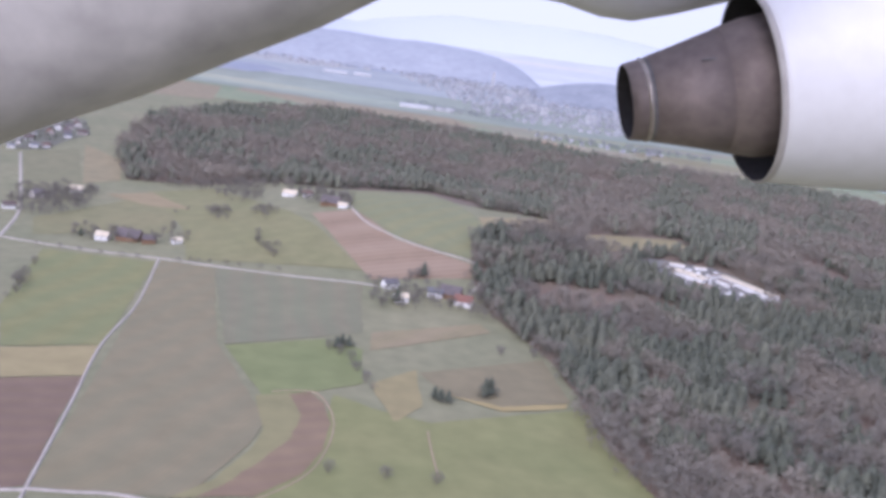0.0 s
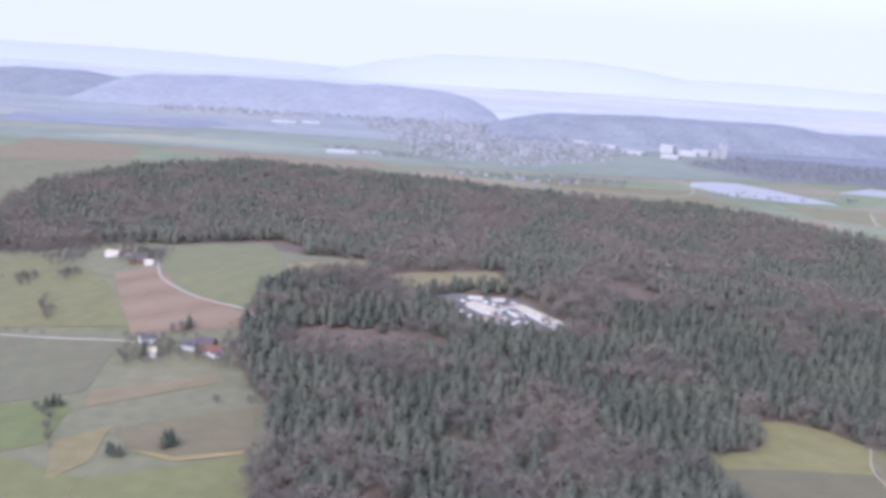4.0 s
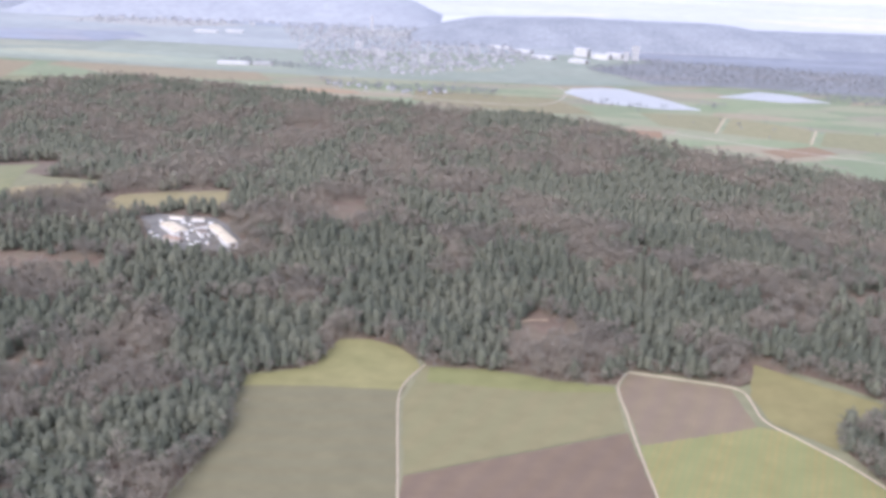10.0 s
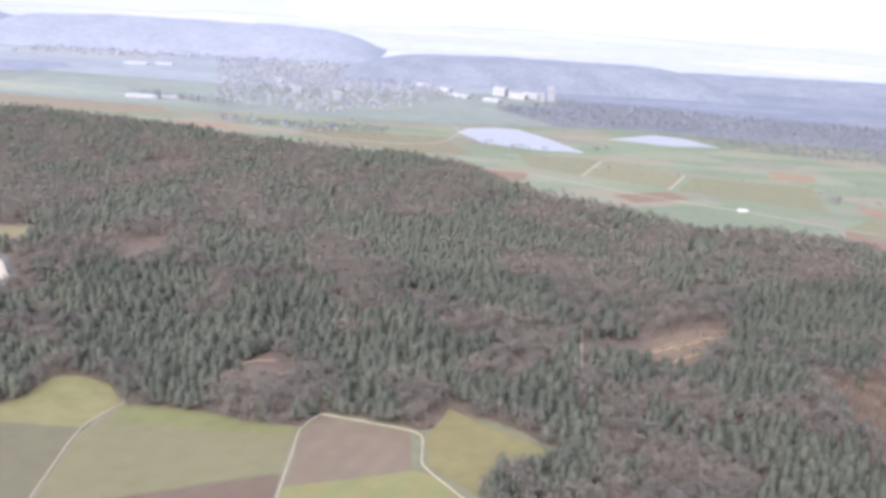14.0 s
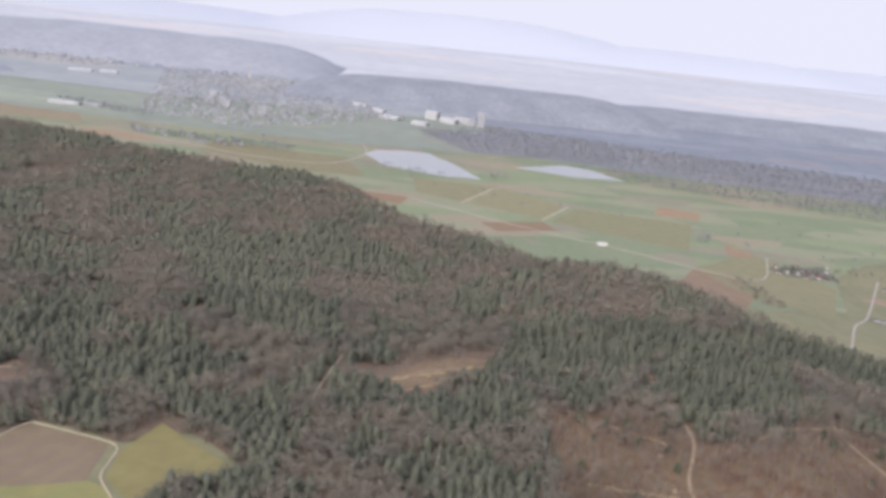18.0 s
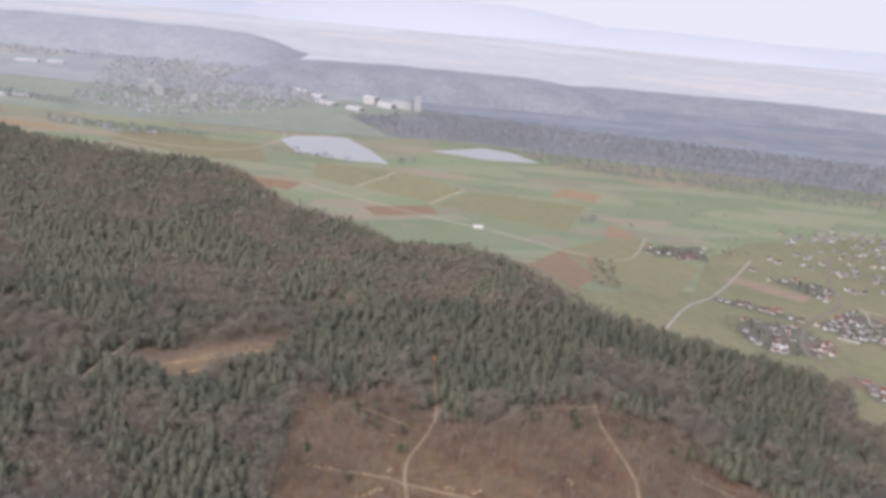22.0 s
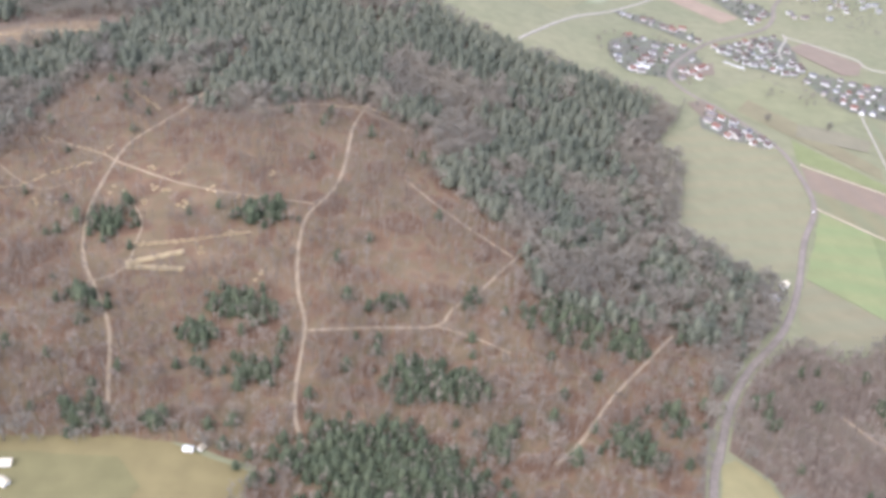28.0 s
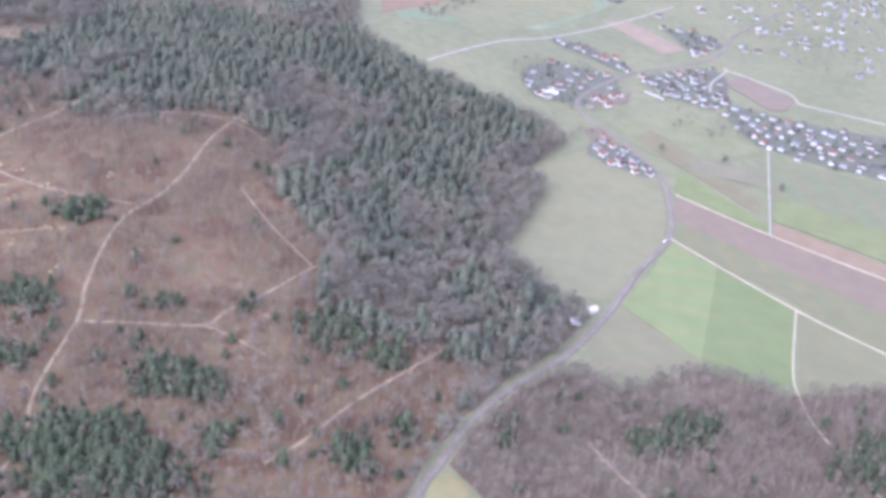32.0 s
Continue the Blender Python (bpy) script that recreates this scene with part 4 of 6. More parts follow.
undergrowth()
FELLED = np.stack([rng.uniform(596, 672, 150), rng.uniform(486, 572, 150)], -1)
FELLED = FELLED[inside(OPEN[9], FELLED[:, 0], FELLED[:, 1])]
grove("pole_wood", SLIM_KINDS, FELLED, rng.uniform(0.45, 0.95, len(FELLED)), rng.random(len(FELLED)), M_POLE, "few thin trees left on the felled patch", "woodland")


def fringe():
    """Low bare growth along the rim of the woods."""
    out = []
    for poly in (WOOD, THICKET):
        for a, b in zip(poly, poly[1:] + poly[:1]):
            d = math.dist(a, b)
            for k in range(int(d / 2.3)):
                t = (k + rng.random()) / (d / 2.3)
                out.append((a[0] + (b[0] - a[0]) * t + rng.normal(0, 2.0), a[1] + (b[1] - a[1]) * t + rng.normal(0, 2.0)))
    p = np.array(out)
    p = p[(p[:, 0] < 1290) & (p[:, 1] > 160)]
    near = np.full(len(p), 1e9)
    for line, width in WAYS:
        near = np.minimum(near, np.sqrt((p[:, None, 0] - line[None, :, 0]) ** 2 + (p[:, None, 1] - line[None, :, 1]) ** 2).min(1) - width / 2)
    p = p[near > 1.5]
    grove("wood_edge", FAR_BARES, p, rng.uniform(0.35, 0.8, len(p)), rng.random(len(p)), M_BARE, "low bare bushes along the edge of the wood", "woodland edge")


fringe()


# ---- farms, hamlets and village ----
def box(bm, x0, y0, z0, x1, y1, z1):
    v = [bm.verts.new(c) for c in ((x0, y0, z0), (x1, y0, z0), (x1, y1, z0), (x0, y1, z0), (x0, y0, z1), (x1, y0, z1), (x1, y1, z1), (x0, y1, z1))]
    for f in ((3, 2, 1, 0), (4, 5, 6, 7), (0, 1, 5, 4), (1, 2, 6, 5), (2, 3, 7, 6), (3, 0, 4, 7)):
        bm.faces.new([v[i] for i in f])
    return v


def part(name, bm, mat, parent, label=""):
    me = bpy.data.meshes.new(name)
    bm.to_mesh(me), bm.free()
    me.materials.append(mat)
    ob = new(name, me)
    ob.parent = parent
    if label:
        ob["label"] = label
    return ob


def boxpart(name, dims, mat, parent, label="", bevel=0.0):
    bm = bmesh.new()
    box(bm, *dims)
    if bevel:
        bmesh.ops.bevel(bm, geom=bm.edges[:], offset=bevel, segments=2, affect="EDGES")
    return part(name, bm, mat, parent, label)


def gable_wall(L, W, eaves, ridge):
    bm = bmesh.new()
    v = [bm.verts.new(c) for c in ((-L, -W, -1.2), (L, -W, -1.2), (L, W, -1.2), (-L, W, -1.2), (-L, -W, eaves), (L, -W, eaves), (L, W, eaves), (-L, W, eaves), (-L, 0, ridge), (L, 0, ridge))]
    for f in ((0, 1, 5, 4), (2, 3, 7, 6), (1, 2, 6, 9, 5), (3, 0, 4, 8, 7), (3, 2, 1, 0), (4, 5, 9, 8), (6, 7, 8, 9)):
        bm.faces.new([v[i] for i in f])
    return bm


def gable_roof(L, W, eaves, ridge, over=0.35, thick=0.18):
    bm = bmesh.new()
    slope = (ridge - eaves) / W
    x, y, z = L + over, W + over, eaves - slope * over
    ring = [(-y, z), (0, ridge), (y, z), (y, z + thick), (0, ridge + thick * 1.2), (-y, z + thick)]
    a = [bm.verts.new((-x, p, q)) for p, q in ring]
    b = [bm.verts.new((x, p, q)) for p, q in ring]
    for k in range(6):
        bm.faces.new((a[k], b[k], b[(k + 1) % 6], a[(k + 1) % 6]))
    for s in (a[::-1], b):
        bm.faces.new((s[0], s[1], s[4], s[5])), bm.faces.new((s[1], s[2], s[3], s[4]))
    bmesh.ops.recalc_face_normals(bm, faces=bm.faces[:])
    return bm


def house(L, W, eaves, ridge, label, wall=None, roof=None, windows=3, name="house", category="house", group=""):
    """A gabled house: walls, roof, chimney, windows and a door."""
    root = tagged(new(name), label, category, group)
    part("wall", gable_wall(L, W, eaves, ridge), wall or M_WALL, root)
    part("roof", gable_roof(L, W, eaves, ridge), roof or M_ROOF, root)
    if windows:
        boxpart("chimney", (L * 0.35, 0.3, ridge - 0.7, L * 0.35 + 0.45, 0.75, ridge + 0.55), M_ROOF, root)
        for k in range(windows):
            x = -L * 0.7 + k * 1.4 * L / max(1, windows - 1)
            for side in (-1, 1):
                y = side * (W + 0.012)
                w = boxpart("window", (x - 0.32, min(y, y - side * 0.05), eaves * 0.37, x + 0.32, max(y, y - side * 0.05), eaves * 0.75), M_WHITE, root)
                y += side * 0.012
                boxpart("pane", (x - 0.25, min(y, y - side * 0.03), eaves * 0.41, x + 0.25, max(y, y - side * 0.03), eaves * 0.71), M_GLASS, w)
        boxpart("door", (L - 0.03, -0.28, -0.1, L + 0.02, 0.28, 1.1), M_WOOD, root)
    return root


def hall(L, W, h, label, roof=None, wall=None, name="industrial_hall", category="hall"):
    """A long low hall with a shallow sheet roof, a loading door and a row of rooflights."""
    root = tagged(new(name), label, category)
    part("wall", gable_wall(L, W, h, h + W * 0.16), wall or M_WHITE, root)
    part("roof", gable_roof(L, W, h, h + W * 0.16, 0.2, 0.14), roof or M_SHEET, root)
    for k in (-1, 1):
        boxpart("loading_door", (k * L - 0.04, -W * 0.35, -0.1, k * L + 0.04, W * 0.35, h * 0.8), M_ASPHALT, root)
    n = max(2, int(L / 4))
    for k in range(n):
        x = -L + (k + 0.5) * 2 * L / n
        boxpart("rooflight", (x - 0.5, -W * 0.55, h + W * 0.085, x + 0.5, -W * 0.3, h + W * 0.145), M_GLASS, root)
    return root


def put(ob, x, y, turn, sink=0.0):
    """Stand a thing on the land."""
    ob.matrix_basis = pose(x, y, float(height(x, y)) - sink, 0, 0, turn)
    return ob


def stand(proto, x, y, turn, scale=1.0):
    return copy_thing(proto, pose(x, y, float(height(x, y)), 0, 0, turn) @ Matrix.Scale(scale, 4))


hr = random.Random(5)
# the farms in the west
put(house(3.7, 2.7, 2.7, 4.4, "white farmhouse with a grey roof at the lane's end", M_WHITE, M_SLATE), 6, 510, 30)
put(house(3.2, 2.6, 2.8, 4.4, "small white house beside a dark fir", M_WHITE, M_SHEET), 12, 492, 15)
put(house(3.6, 2.4, 2.6, 4.4, "white cottage with a low roof", M_WHITE, M_SLATE), 29, 504, -10)
put(house(4.4, 3.0, 2.6, 5.0, "white gabled farmhouse under dark trees", M_WHITE, M_ROOF), 43, 497, -12)
put(house(5.2, 3.8, 2.4, 6.0, "large barn with a dark brown roof", M_WOOD, M_BARN, 0, "barn", "barn"), 37, 506, -14)
put(house(3.6, 2.8, 3.0, 4.6, "white farmhouse by the lane", M_WHITE, M_SHEET), -154, 569, -10)
put(house(6.5, 4.6, 2.6, 6.2, "big old barn with a dark slate roof", M_WOOD, M_BARN, 0, "barn", "barn"), -140, 571, -8)
put(house(3.6, 2.6, 2.8, 4.8, "reddish brown farm shed", M_WOOD, M_BARN, 0, "barn", "barn"), -128, 565, 20)
put(house(2.6, 2.0, 2.0, 3.2, "low white shed at the farm's end", M_WHITE, M_SHEET, 0, "shed", "shed"), -113, 566, 40)
put(house(4.6, 2.6, 2.4, 4.2, "long white stable on the hillside", M_WHITE, M_SHEET), -66, 693, -12)
put(house(3.0, 2.4, 2.6, 4.2, "white house among hillside trees", M_WHITE, M_ROOF), -54, 688, 8)
put(house(5.6, 4.2, 2.4, 5.8, "dark roofed barn above the ploughed field", M_WOOD, M_BARN, 0, "barn", "barn"), -36, 652, -10)
put(house(2.8, 2.0, 2.0, 3.2, "low white shed beside the barn", M_WHITE, M_SHEET, 0, "shed", "shed"), -28, 644, -10)
put(house(4.0, 2.8, 2.6, 4.6, "white farmhouse behind dark hedges", M_WHITE, M_SHEET), -205, 688, 10)
put(house(4.6, 3.2, 2.6, 5.0, "dark roofed farm building", M_WALL, M_ROOF), -222, 662, 60)
put(house(3.6, 2.6, 2.6, 4.4, "farmhouse with a brown roof beside the lane", M_WALL, M_ROOF), -226, 625, 30)

# the works yard in the wood
draped("works_yard", [(156, 618), (166, 626), (204, 624), (214, 612), (234, 576), (222, 566), (190, 564), (174, 578)], M_YARD, 0.3, "pale concrete yard of a works in the wood", "yard", wild=1.0)
put(hall(21, 3.4, 2.6, "long hall with a pale cream sheet roof"), 216, 589, -61)
put(hall(11, 4.6, 2.6, "broad hall with a pale sheet roof"), 184, 596, -51)
put(hall(6.2, 2.6, 2.4, "long hall with a rusty brown roof", M_BROWNROOF, M_WALL), 188, 579, -28)
put(hall(4.6, 1.4, 2.2, "white hall at the edge of the yard"), 182, 572, -29)
put(hall(5, 2.6, 2.4, "grey roofed store between the halls", M_ASPHALT), 203, 592, -58)
put(hall(4, 2.2, 2.2, "grey roofed workshop in the yard", M_ASPHALT), 199, 603, 30)
put(hall(4.6, 1.2, 1.8, "small white store by the trees"), 180, 617, -5)
put(hall(4, 1.1, 1.8, "white shed beside the yard entrance"), 194, 616, 8)
bm0 = tagged(new("container"), "white steel shipping container in the works yard", "container", "containers in the yard")
boxpart("body", (-1.6, -0.65, 0.05, 1.6, 0.65, 1.35), M_WHITE, bm0, bevel=0.03)
boxpart("door", (1.6, -0.6, 0.1, 1.64, 0.6, 1.3), M_SHEET, bm0)
put(bm0, 195, 597, -40)
for x, y, a in [(171, 590, -50), (176, 584, 40), (196, 582, -60), (203, 578, 30), (209, 577, -60), (191, 607, -50), (186, 611, 0), (203, 612, 20), (172, 610, -45), (200, 574, 0)]:
    stand(bm0, x, y, a)

# hamlet and village houses
G = "village houses"
KINDS = [house(2.9, 2.2, 2.3, 4.0, "pale rendered village house with a tiled gable roof", group=G, windows=2),
         house(2.4, 2.0, 2.4, 3.9, "small village house with a steep tiled roof", group=G, windows=2),
         house(3.8, 2.3, 2.5, 4.1, "long rendered village house with a tiled roof", group=G, windows=3),
         house(3.0, 2.4, 2.4, 3.6, "white house with a low grey roof", M_WHITE, M_SLATE, group=G, windows=2),
         house(2.9, 2.2, 2.5, 4.2, "white house with a red brown tiled roof", M_WHITE, group=G, windows=2)]
RED_ROOF = house(3.1, 2.3, 2.4, 4.2, "white house with a bright red tiled roof", M_WHITE, M_RED, group=G, windows=2)
KINDS.append(RED_ROOF)
HOUSES = []
for p0, x, y, turn in zip(KINDS, (1044, 1052, 1060, 1068, 1077, 1049), (594, 602, 585, 590, 583, 587), (-38, -30, -40, 50, -45, -35)):
    put(p0, x, y, turn)
    p0.matrix_basis = p0.matrix_basis @ Matrix.Scale(0.85, 4)
    HOUSES.append((x, y))
# each row of houses: places, lie of the row, share of red roofs
ROWS = [([(1044, 594), (1049, 589), (1051, 601), (1059, 584), (1062, 580), (1065, 594), (1059, 594), (1069, 582), (1071, 575), (1076, 582), (1080, 577), (1085, 573), (1056, 578), (1046, 584)], -38, 0.4), ([(978, 762), (983, 760), (994, 759), (1000, 764), (1010, 753), (1017, 750), (1024, 760), (1021, 747), (1030, 743), (1036, 739)], -22, 0.05),
        ([(979, 680), (984, 680), (985, 710), (992, 647), (998, 647), (1003, 647), (999, 674), (1013, 680), (1016, 674), (1014, 655), (1025, 718), (981, 663), (997, 663), (1004, 687), (1016, 703)], 30, 0.1), ([(1026, 668), (1032, 668), (1037, 680), (1041, 686), (1026, 654), (1037, 663)], 35, 0.7)]
ROWS += [([(1048, 735), (1053, 728), (1058, 727), (1066, 752), (1072, 760), (1078, 769), (1086, 777), (1094, 787), (1101, 774), (1090, 766), (1085, 749), (1076, 737), (1071, 726), (1081, 731), (1089, 738), (1096, 752), (1066, 739), (1060, 741), (1076, 752), (1076, 713), (1084, 715), (1090, 711), (1098, 708), (1104, 711), (1070, 713), (1095, 719), (1110, 722)], 30, 0.22), ([(1044, 866), (1070, 865), (1080, 859), (1090, 850), (1083, 823), (1078, 813)], 40, 0.1)]
ROWS += [([(1118, 716), (1126, 703), (1132, 693), (1123, 683), (1135, 674), (1141, 666), (1145, 712), (1149, 698), (1155, 713), (1158, 696), (1163, 712), (1146, 661), (1153, 662), (1161, 675), (1166, 663), (1173, 684), (1164, 652), (1180, 708), (1185, 705), (1192, 718), (1170, 673), (1177, 679), (1179, 664), (1185, 674), (1191, 685), (1185, 657), (1192, 657), (1137, 686), (1143, 680), (1152, 683), (1170, 697), (1113, 701), (1197, 671), (1202, 685), (1198, 699), (1204, 663), (1208, 707), (1182, 690)], -14, 0.08), ([(939, 935), (949, 949), (954, 928), (964, 928), (972, 920), (980, 917), (986, 914), (998, 948), (1005, 969), (924, 894), (1036, 896)], -15, 0.05)]
ROWS += [([(-304, 947), (-298, 977), (-284, 922), (-267, 901), (-272, 878), (-292, 843), (-278, 816), (-271, 823), (-301, 850), (-291, 912), (-288, 883), (-283, 941), (-291, 803), (-276, 890), (-299, 870)], 25, 0.0)]
ROWS += [([(1064, 948), (1069, 936), (1058, 867), (1068, 874), (1071, 866), (1093, 937), (1104, 965), (1097, 973), (1115, 948), (1129, 975), (1144, 980), (1145, 957), (1168, 1001), (1119, 919), (1121, 908), (1145, 939), (1167, 957), (1178, 957), (1189, 956), (1111, 860), (1114, 851), (1123, 853), (1177, 1044), (1199, 1073), (1199, 1036), (1157, 1055), (1142, 1061), (1111, 1036), (1107, 1072), (1175, 1075), (1207, 1028), (1232, 1073), (1155, 904), (1161, 891)], 22, 0.25)]
for places, turn, red in ROWS:
    for x, y in places:
        if any((x - a) ** 2 + (y - b) ** 2 < 26 for a, b in HOUSES) or min(np.sqrt(((line - (x, y)) ** 2).sum(1)).min() - w / 2 for line, w in WAYS) < 2.6:
            continue
        HOUSES.append((x, y))
        stand(RED_ROOF if hr.random() < red else hr.choice((KINDS[3], KINDS[4], KINDS[2], KINDS[0])), x, y, turn + hr.choice((0, 0, 90)) + hr.uniform(-8, 8), hr.uniform(0.68, 0.95) * (1.6 if x < 0 else 1.0))
PLOTS = [([(1038, 598), (1045, 614), (1086, 584), (1080, 573), (1058, 574), (1040, 582)], 3, -38), ([(970, 768), (1000, 772), (1040, 745), (1034, 732), (1012, 742), (975, 756)], 2, -22),
         ([(973, 691), (990, 715), (1030, 722), (1042, 690), (1024, 650), (990, 642), (975, 660)], 9, 30), ([(1046, 735), (1092, 792), (1106, 778), (1114, 720), (1100, 704), (1070, 708), (1054, 722)], 12, 25),
         ([(1110, 705), (1118, 722), (1145, 718), (1215, 722), (1300, 705), (1300, 650), (1185, 650), (1137, 660), (1122, 680)], 42, -12),
         ([(1044, 866), (1085, 872), (1097, 850), (1078, 810)], 3, 40), ([(935, 940), (1002, 972), (1000, 912), (950, 910)], 4, -15),
         ([(-310, 985), (-290, 985), (-262, 910), (-268, 860), (-268, 815), (-290, 800), (-308, 840)], 6, 20)]
for poly, count, turn in PLOTS:
    draped("village_gardens", poly, M_GARDEN, 0.28, "winter gardens and yards between village houses", "gardens", step=5, wild=2.5)
    p = np.array(poly)
    done, tries = 0, 0
    while done < count and tries < 2000:
        tries += 1
        x, y = hr.uniform(p[:, 0].min(), p[:, 0].max()), hr.uniform(p[:, 1].min(), p[:, 1].max())
        if not inside(poly, np.array([x]), np.array([y]))[0] or any((x - a) ** 2 + (y - b) ** 2 < 42 for a, b in HOUSES):
            continue
        if min(np.sqrt(((line - (x, y)) ** 2).sum(1)).min() - w / 2 for line, w in WAYS) < 3.5:
            continue
        HOUSES.append((x, y))
        stand(hr.choice(KINDS[:3]), x, y, turn + hr.choice((0, 0, 90)) + hr.uniform(-9, 9), hr.uniform(0.65, 0.9) * (1.4 if x < 0 else 1.0))
        done += 1
put(hall(5.5, 0.9, 1.7, "long white roofed barn at the village edge", M_WHITE), 998, 655, 14)
put(hall(8, 0.5, 1.1, "long low grey shed behind the gardens", M_SLATE, M_WALL), 1062, 705, -24)
put(hall(2.2, 1.7, 1.8, "white roofed barn beside the road", M_WHITE), 1074, 398, 25)
put(house(2.2, 1.6, 2.0, 3.0, "small shed with a pale roof by the road", M_WALL, M_SHEET, 0, "shed", "shed"), 1079, 412, 50)
put(house(3.0, 1.4, 1.6, 2.4, "low brick red shed at the wood's edge", M_WOOD, M_ROOF, 0, "shed", "shed"), 1064, 408, -10)
put(hall(1.8, 1.0, 1.2, "white roofed shelter on the meadow's edge", M_WHITE), 866, 224, 12)
put(house(1.2, 0.9, 1.1, 1.7, "small white annex of the meadow shelter", M_WHITE, M_SHEET, 0, "shed", "shed"), 870, 226, 70)
for k, (x, y) in enumerate([(758, 249), (762, 255), (766, 247), (768, 252), (816, 192), (812, 200)]):
    put(house(1.9, 1.4, 1.6, 2.4, "small white garden shed in the forest nursery", M_WHITE, M_SHEET, 0, "shed", "shed"), x, y, 40 * k)
put(hall(4.5, 2.2, 2.2, "white barn alone on the plain", M_WHITE), 781, 961, 5)
put(hall(7, 1.8, 1.8, "long pale greenhouse by the wood", M_WHITE), 560, 1010, -25)


def wheel_set(root, xs, ys, r, wide):
    """Four wheels, each a tyre with a pale rim."""
    for x in xs:
        for y in ys:
            bm = bmesh.new()
            bmesh.ops.create_cone(bm, cap_ends=True, segments=14, radius1=r, radius2=r, depth=wide, matrix=pose(x, y, r, 90, 0, 0))
            w = part("wheel", bm, M_GLASS, root)
            bm = bmesh.new()
            bmesh.ops.create_cone(bm, cap_ends=True, segments=10, radius1=r * 0.6, radius2=r * 0.5, depth=wide * 1.1, matrix=pose(x, y, r, 90, 0, 0))
            part("rim", bm, M_SLATE, w)


def vehicle(name, paint, label, category):
    """A car: body, cabin with dark glass, four wheels."""
    root = tagged(new(name), label, category)
    boxpart("body", (-1.15, -0.48, 0.18, 1.15, 0.48, 0.52), paint, root, bevel=0.08)
    bm = bmesh.new()
    v = box(bm, -0.75, -0.42, 0.52, 0.45, 0.42, 0.84)
    for q in v[4:]:
        q.co.x *= 0.7
        q.co.y *= 0.85
    part("cabin", bm, paint, root)
    boxpart("windscreen", (0.30, -0.36, 0.54, 0.42, 0.36, 0.78), M_GLASS, root)
    for y in (-0.43, 0.43):
        boxpart("side_window", (-0.6, y - 0.02, 0.56, 0.25, y + 0.02, 0.76), M_GLASS, root)
    for y in (-0.32, 0.32):
        boxpart("headlight", (1.13, y - 0.1, 0.32, 1.17, y + 0.1, 0.42), M_SLATE, root)
    wheel_set(root, (-0.7, 0.7), (-0.46, 0.46), 0.19, 0.12)
    return root


car = vehicle("car", M_WHITE, "white car driving along the country road", "car")
car.matrix_basis = pose(1100.6, 500, float(height(1100.6, 500)) + 0.5, 0, 0, 80)
for k, (x, y, a) in enumerate([(756, 246, 70), (760, 251, 20), (764, 243, 100), (769, 249, 40), (771, 244, 0), (766, 258, 60)]):
    stand(bm0, x, y, a)
M_TEAL = material("teal_paint", (0.05, 0.28, 0.30), (0.08, 0.34, 0.36), 1, 0.5)
van = vehicle("van", M_TEAL, "teal van parked among white containers", "van")
put(van, 764, 252, 120)
M_ORANGE = material("orange_paint", (0.75, 0.25, 0.05), (0.85, 0.32, 0.08), 1, 0.5)
rig = vehicle("tractor", M_ORANGE, "orange forestry tractor on the forest path", "tractor")
rig.matrix_basis = pose(762, 541, float(height(762, 541)) + 0.5, 0, 0, 95) @ Matrix.Scale(1.7, 4)

# ---- timber in the clearing ----
def log_mesh(length, radius):
    bm = bmesh.new()
    bmesh.ops.create_cone(bm, cap_ends=True, segments=7, radius1=radius, radius2=radius * 0.85, depth=length, matrix=pose(0, 0, 0, 90, 0, 0))
    me = bpy.data.meshes.new("log")
    bm.to_mesh(me), bm.free()
    me.materials.append(M_LOGS)
    return me


LOG_A, LOG_B = log_mesh(3.4, 0.2), log_mesh(3.1, 0.17)


def log_pile(a, b, label):
    """Pale logs side by side in a long row, two high."""
    d = math.dist(a, b)
    turn = math.degrees(math.atan2(b[1] - a[1], b[0] - a[0]))
    root = tagged(new("log_pile"), label, "log pile")
    root.matrix_basis = pose(a[0], a[1], float(height(*a)), 0, 0, turn)
    c, s = math.cos(radians(turn)), math.sin(radians(turn))
    n = int(d / 0.4)
    for k in range(n):
        for row in (0, 1):
            x = k * 0.4 + 0.2 * row
            o = new("log", LOG_A if hr.random() < 0.6 else LOG_B)
            o.parent = root
            z = float(height(a[0] + c * x, a[1] + s * x)) - float(height(*a))
            o.matrix_basis = pose(x, hr.uniform(-0.35, 0.35), z + 0.2 + 0.33 * row, 0, 0, hr.uniform(-5, 5))


log_pile((799, 312), (819, 326), "long row of pale stacked logs in the clearing")
log_pile((800, 310), (824, 315.5), "second long row of pale stacked logs")


def brush_pile():
    """A heap of pale cut branches."""
    root = tagged(new("brush_pile"), "pale heap of cut branches on brown litter", "brush pile", "brush piles in the clearing")
    v, f = slivers(70, 1.15, -0.05, 0.7, 1.5, 0.16)
    o = mesh_ob("brushwood", v, [tuple(int(i) for i in t) for t in f], M_CHIP, root)
    bm = bmesh.new()
    bmesh.ops.create_icosphere(bm, subdivisions=2, radius=1.1)
    for q in bm.verts:
        q.co.z = max(-0.1, q.co.z * 0.4)
        q.co *= 0.85 + 0.3 * noise.noise(q.co * 3)
    part("mound", bm, M_CHIP, root)
    return root


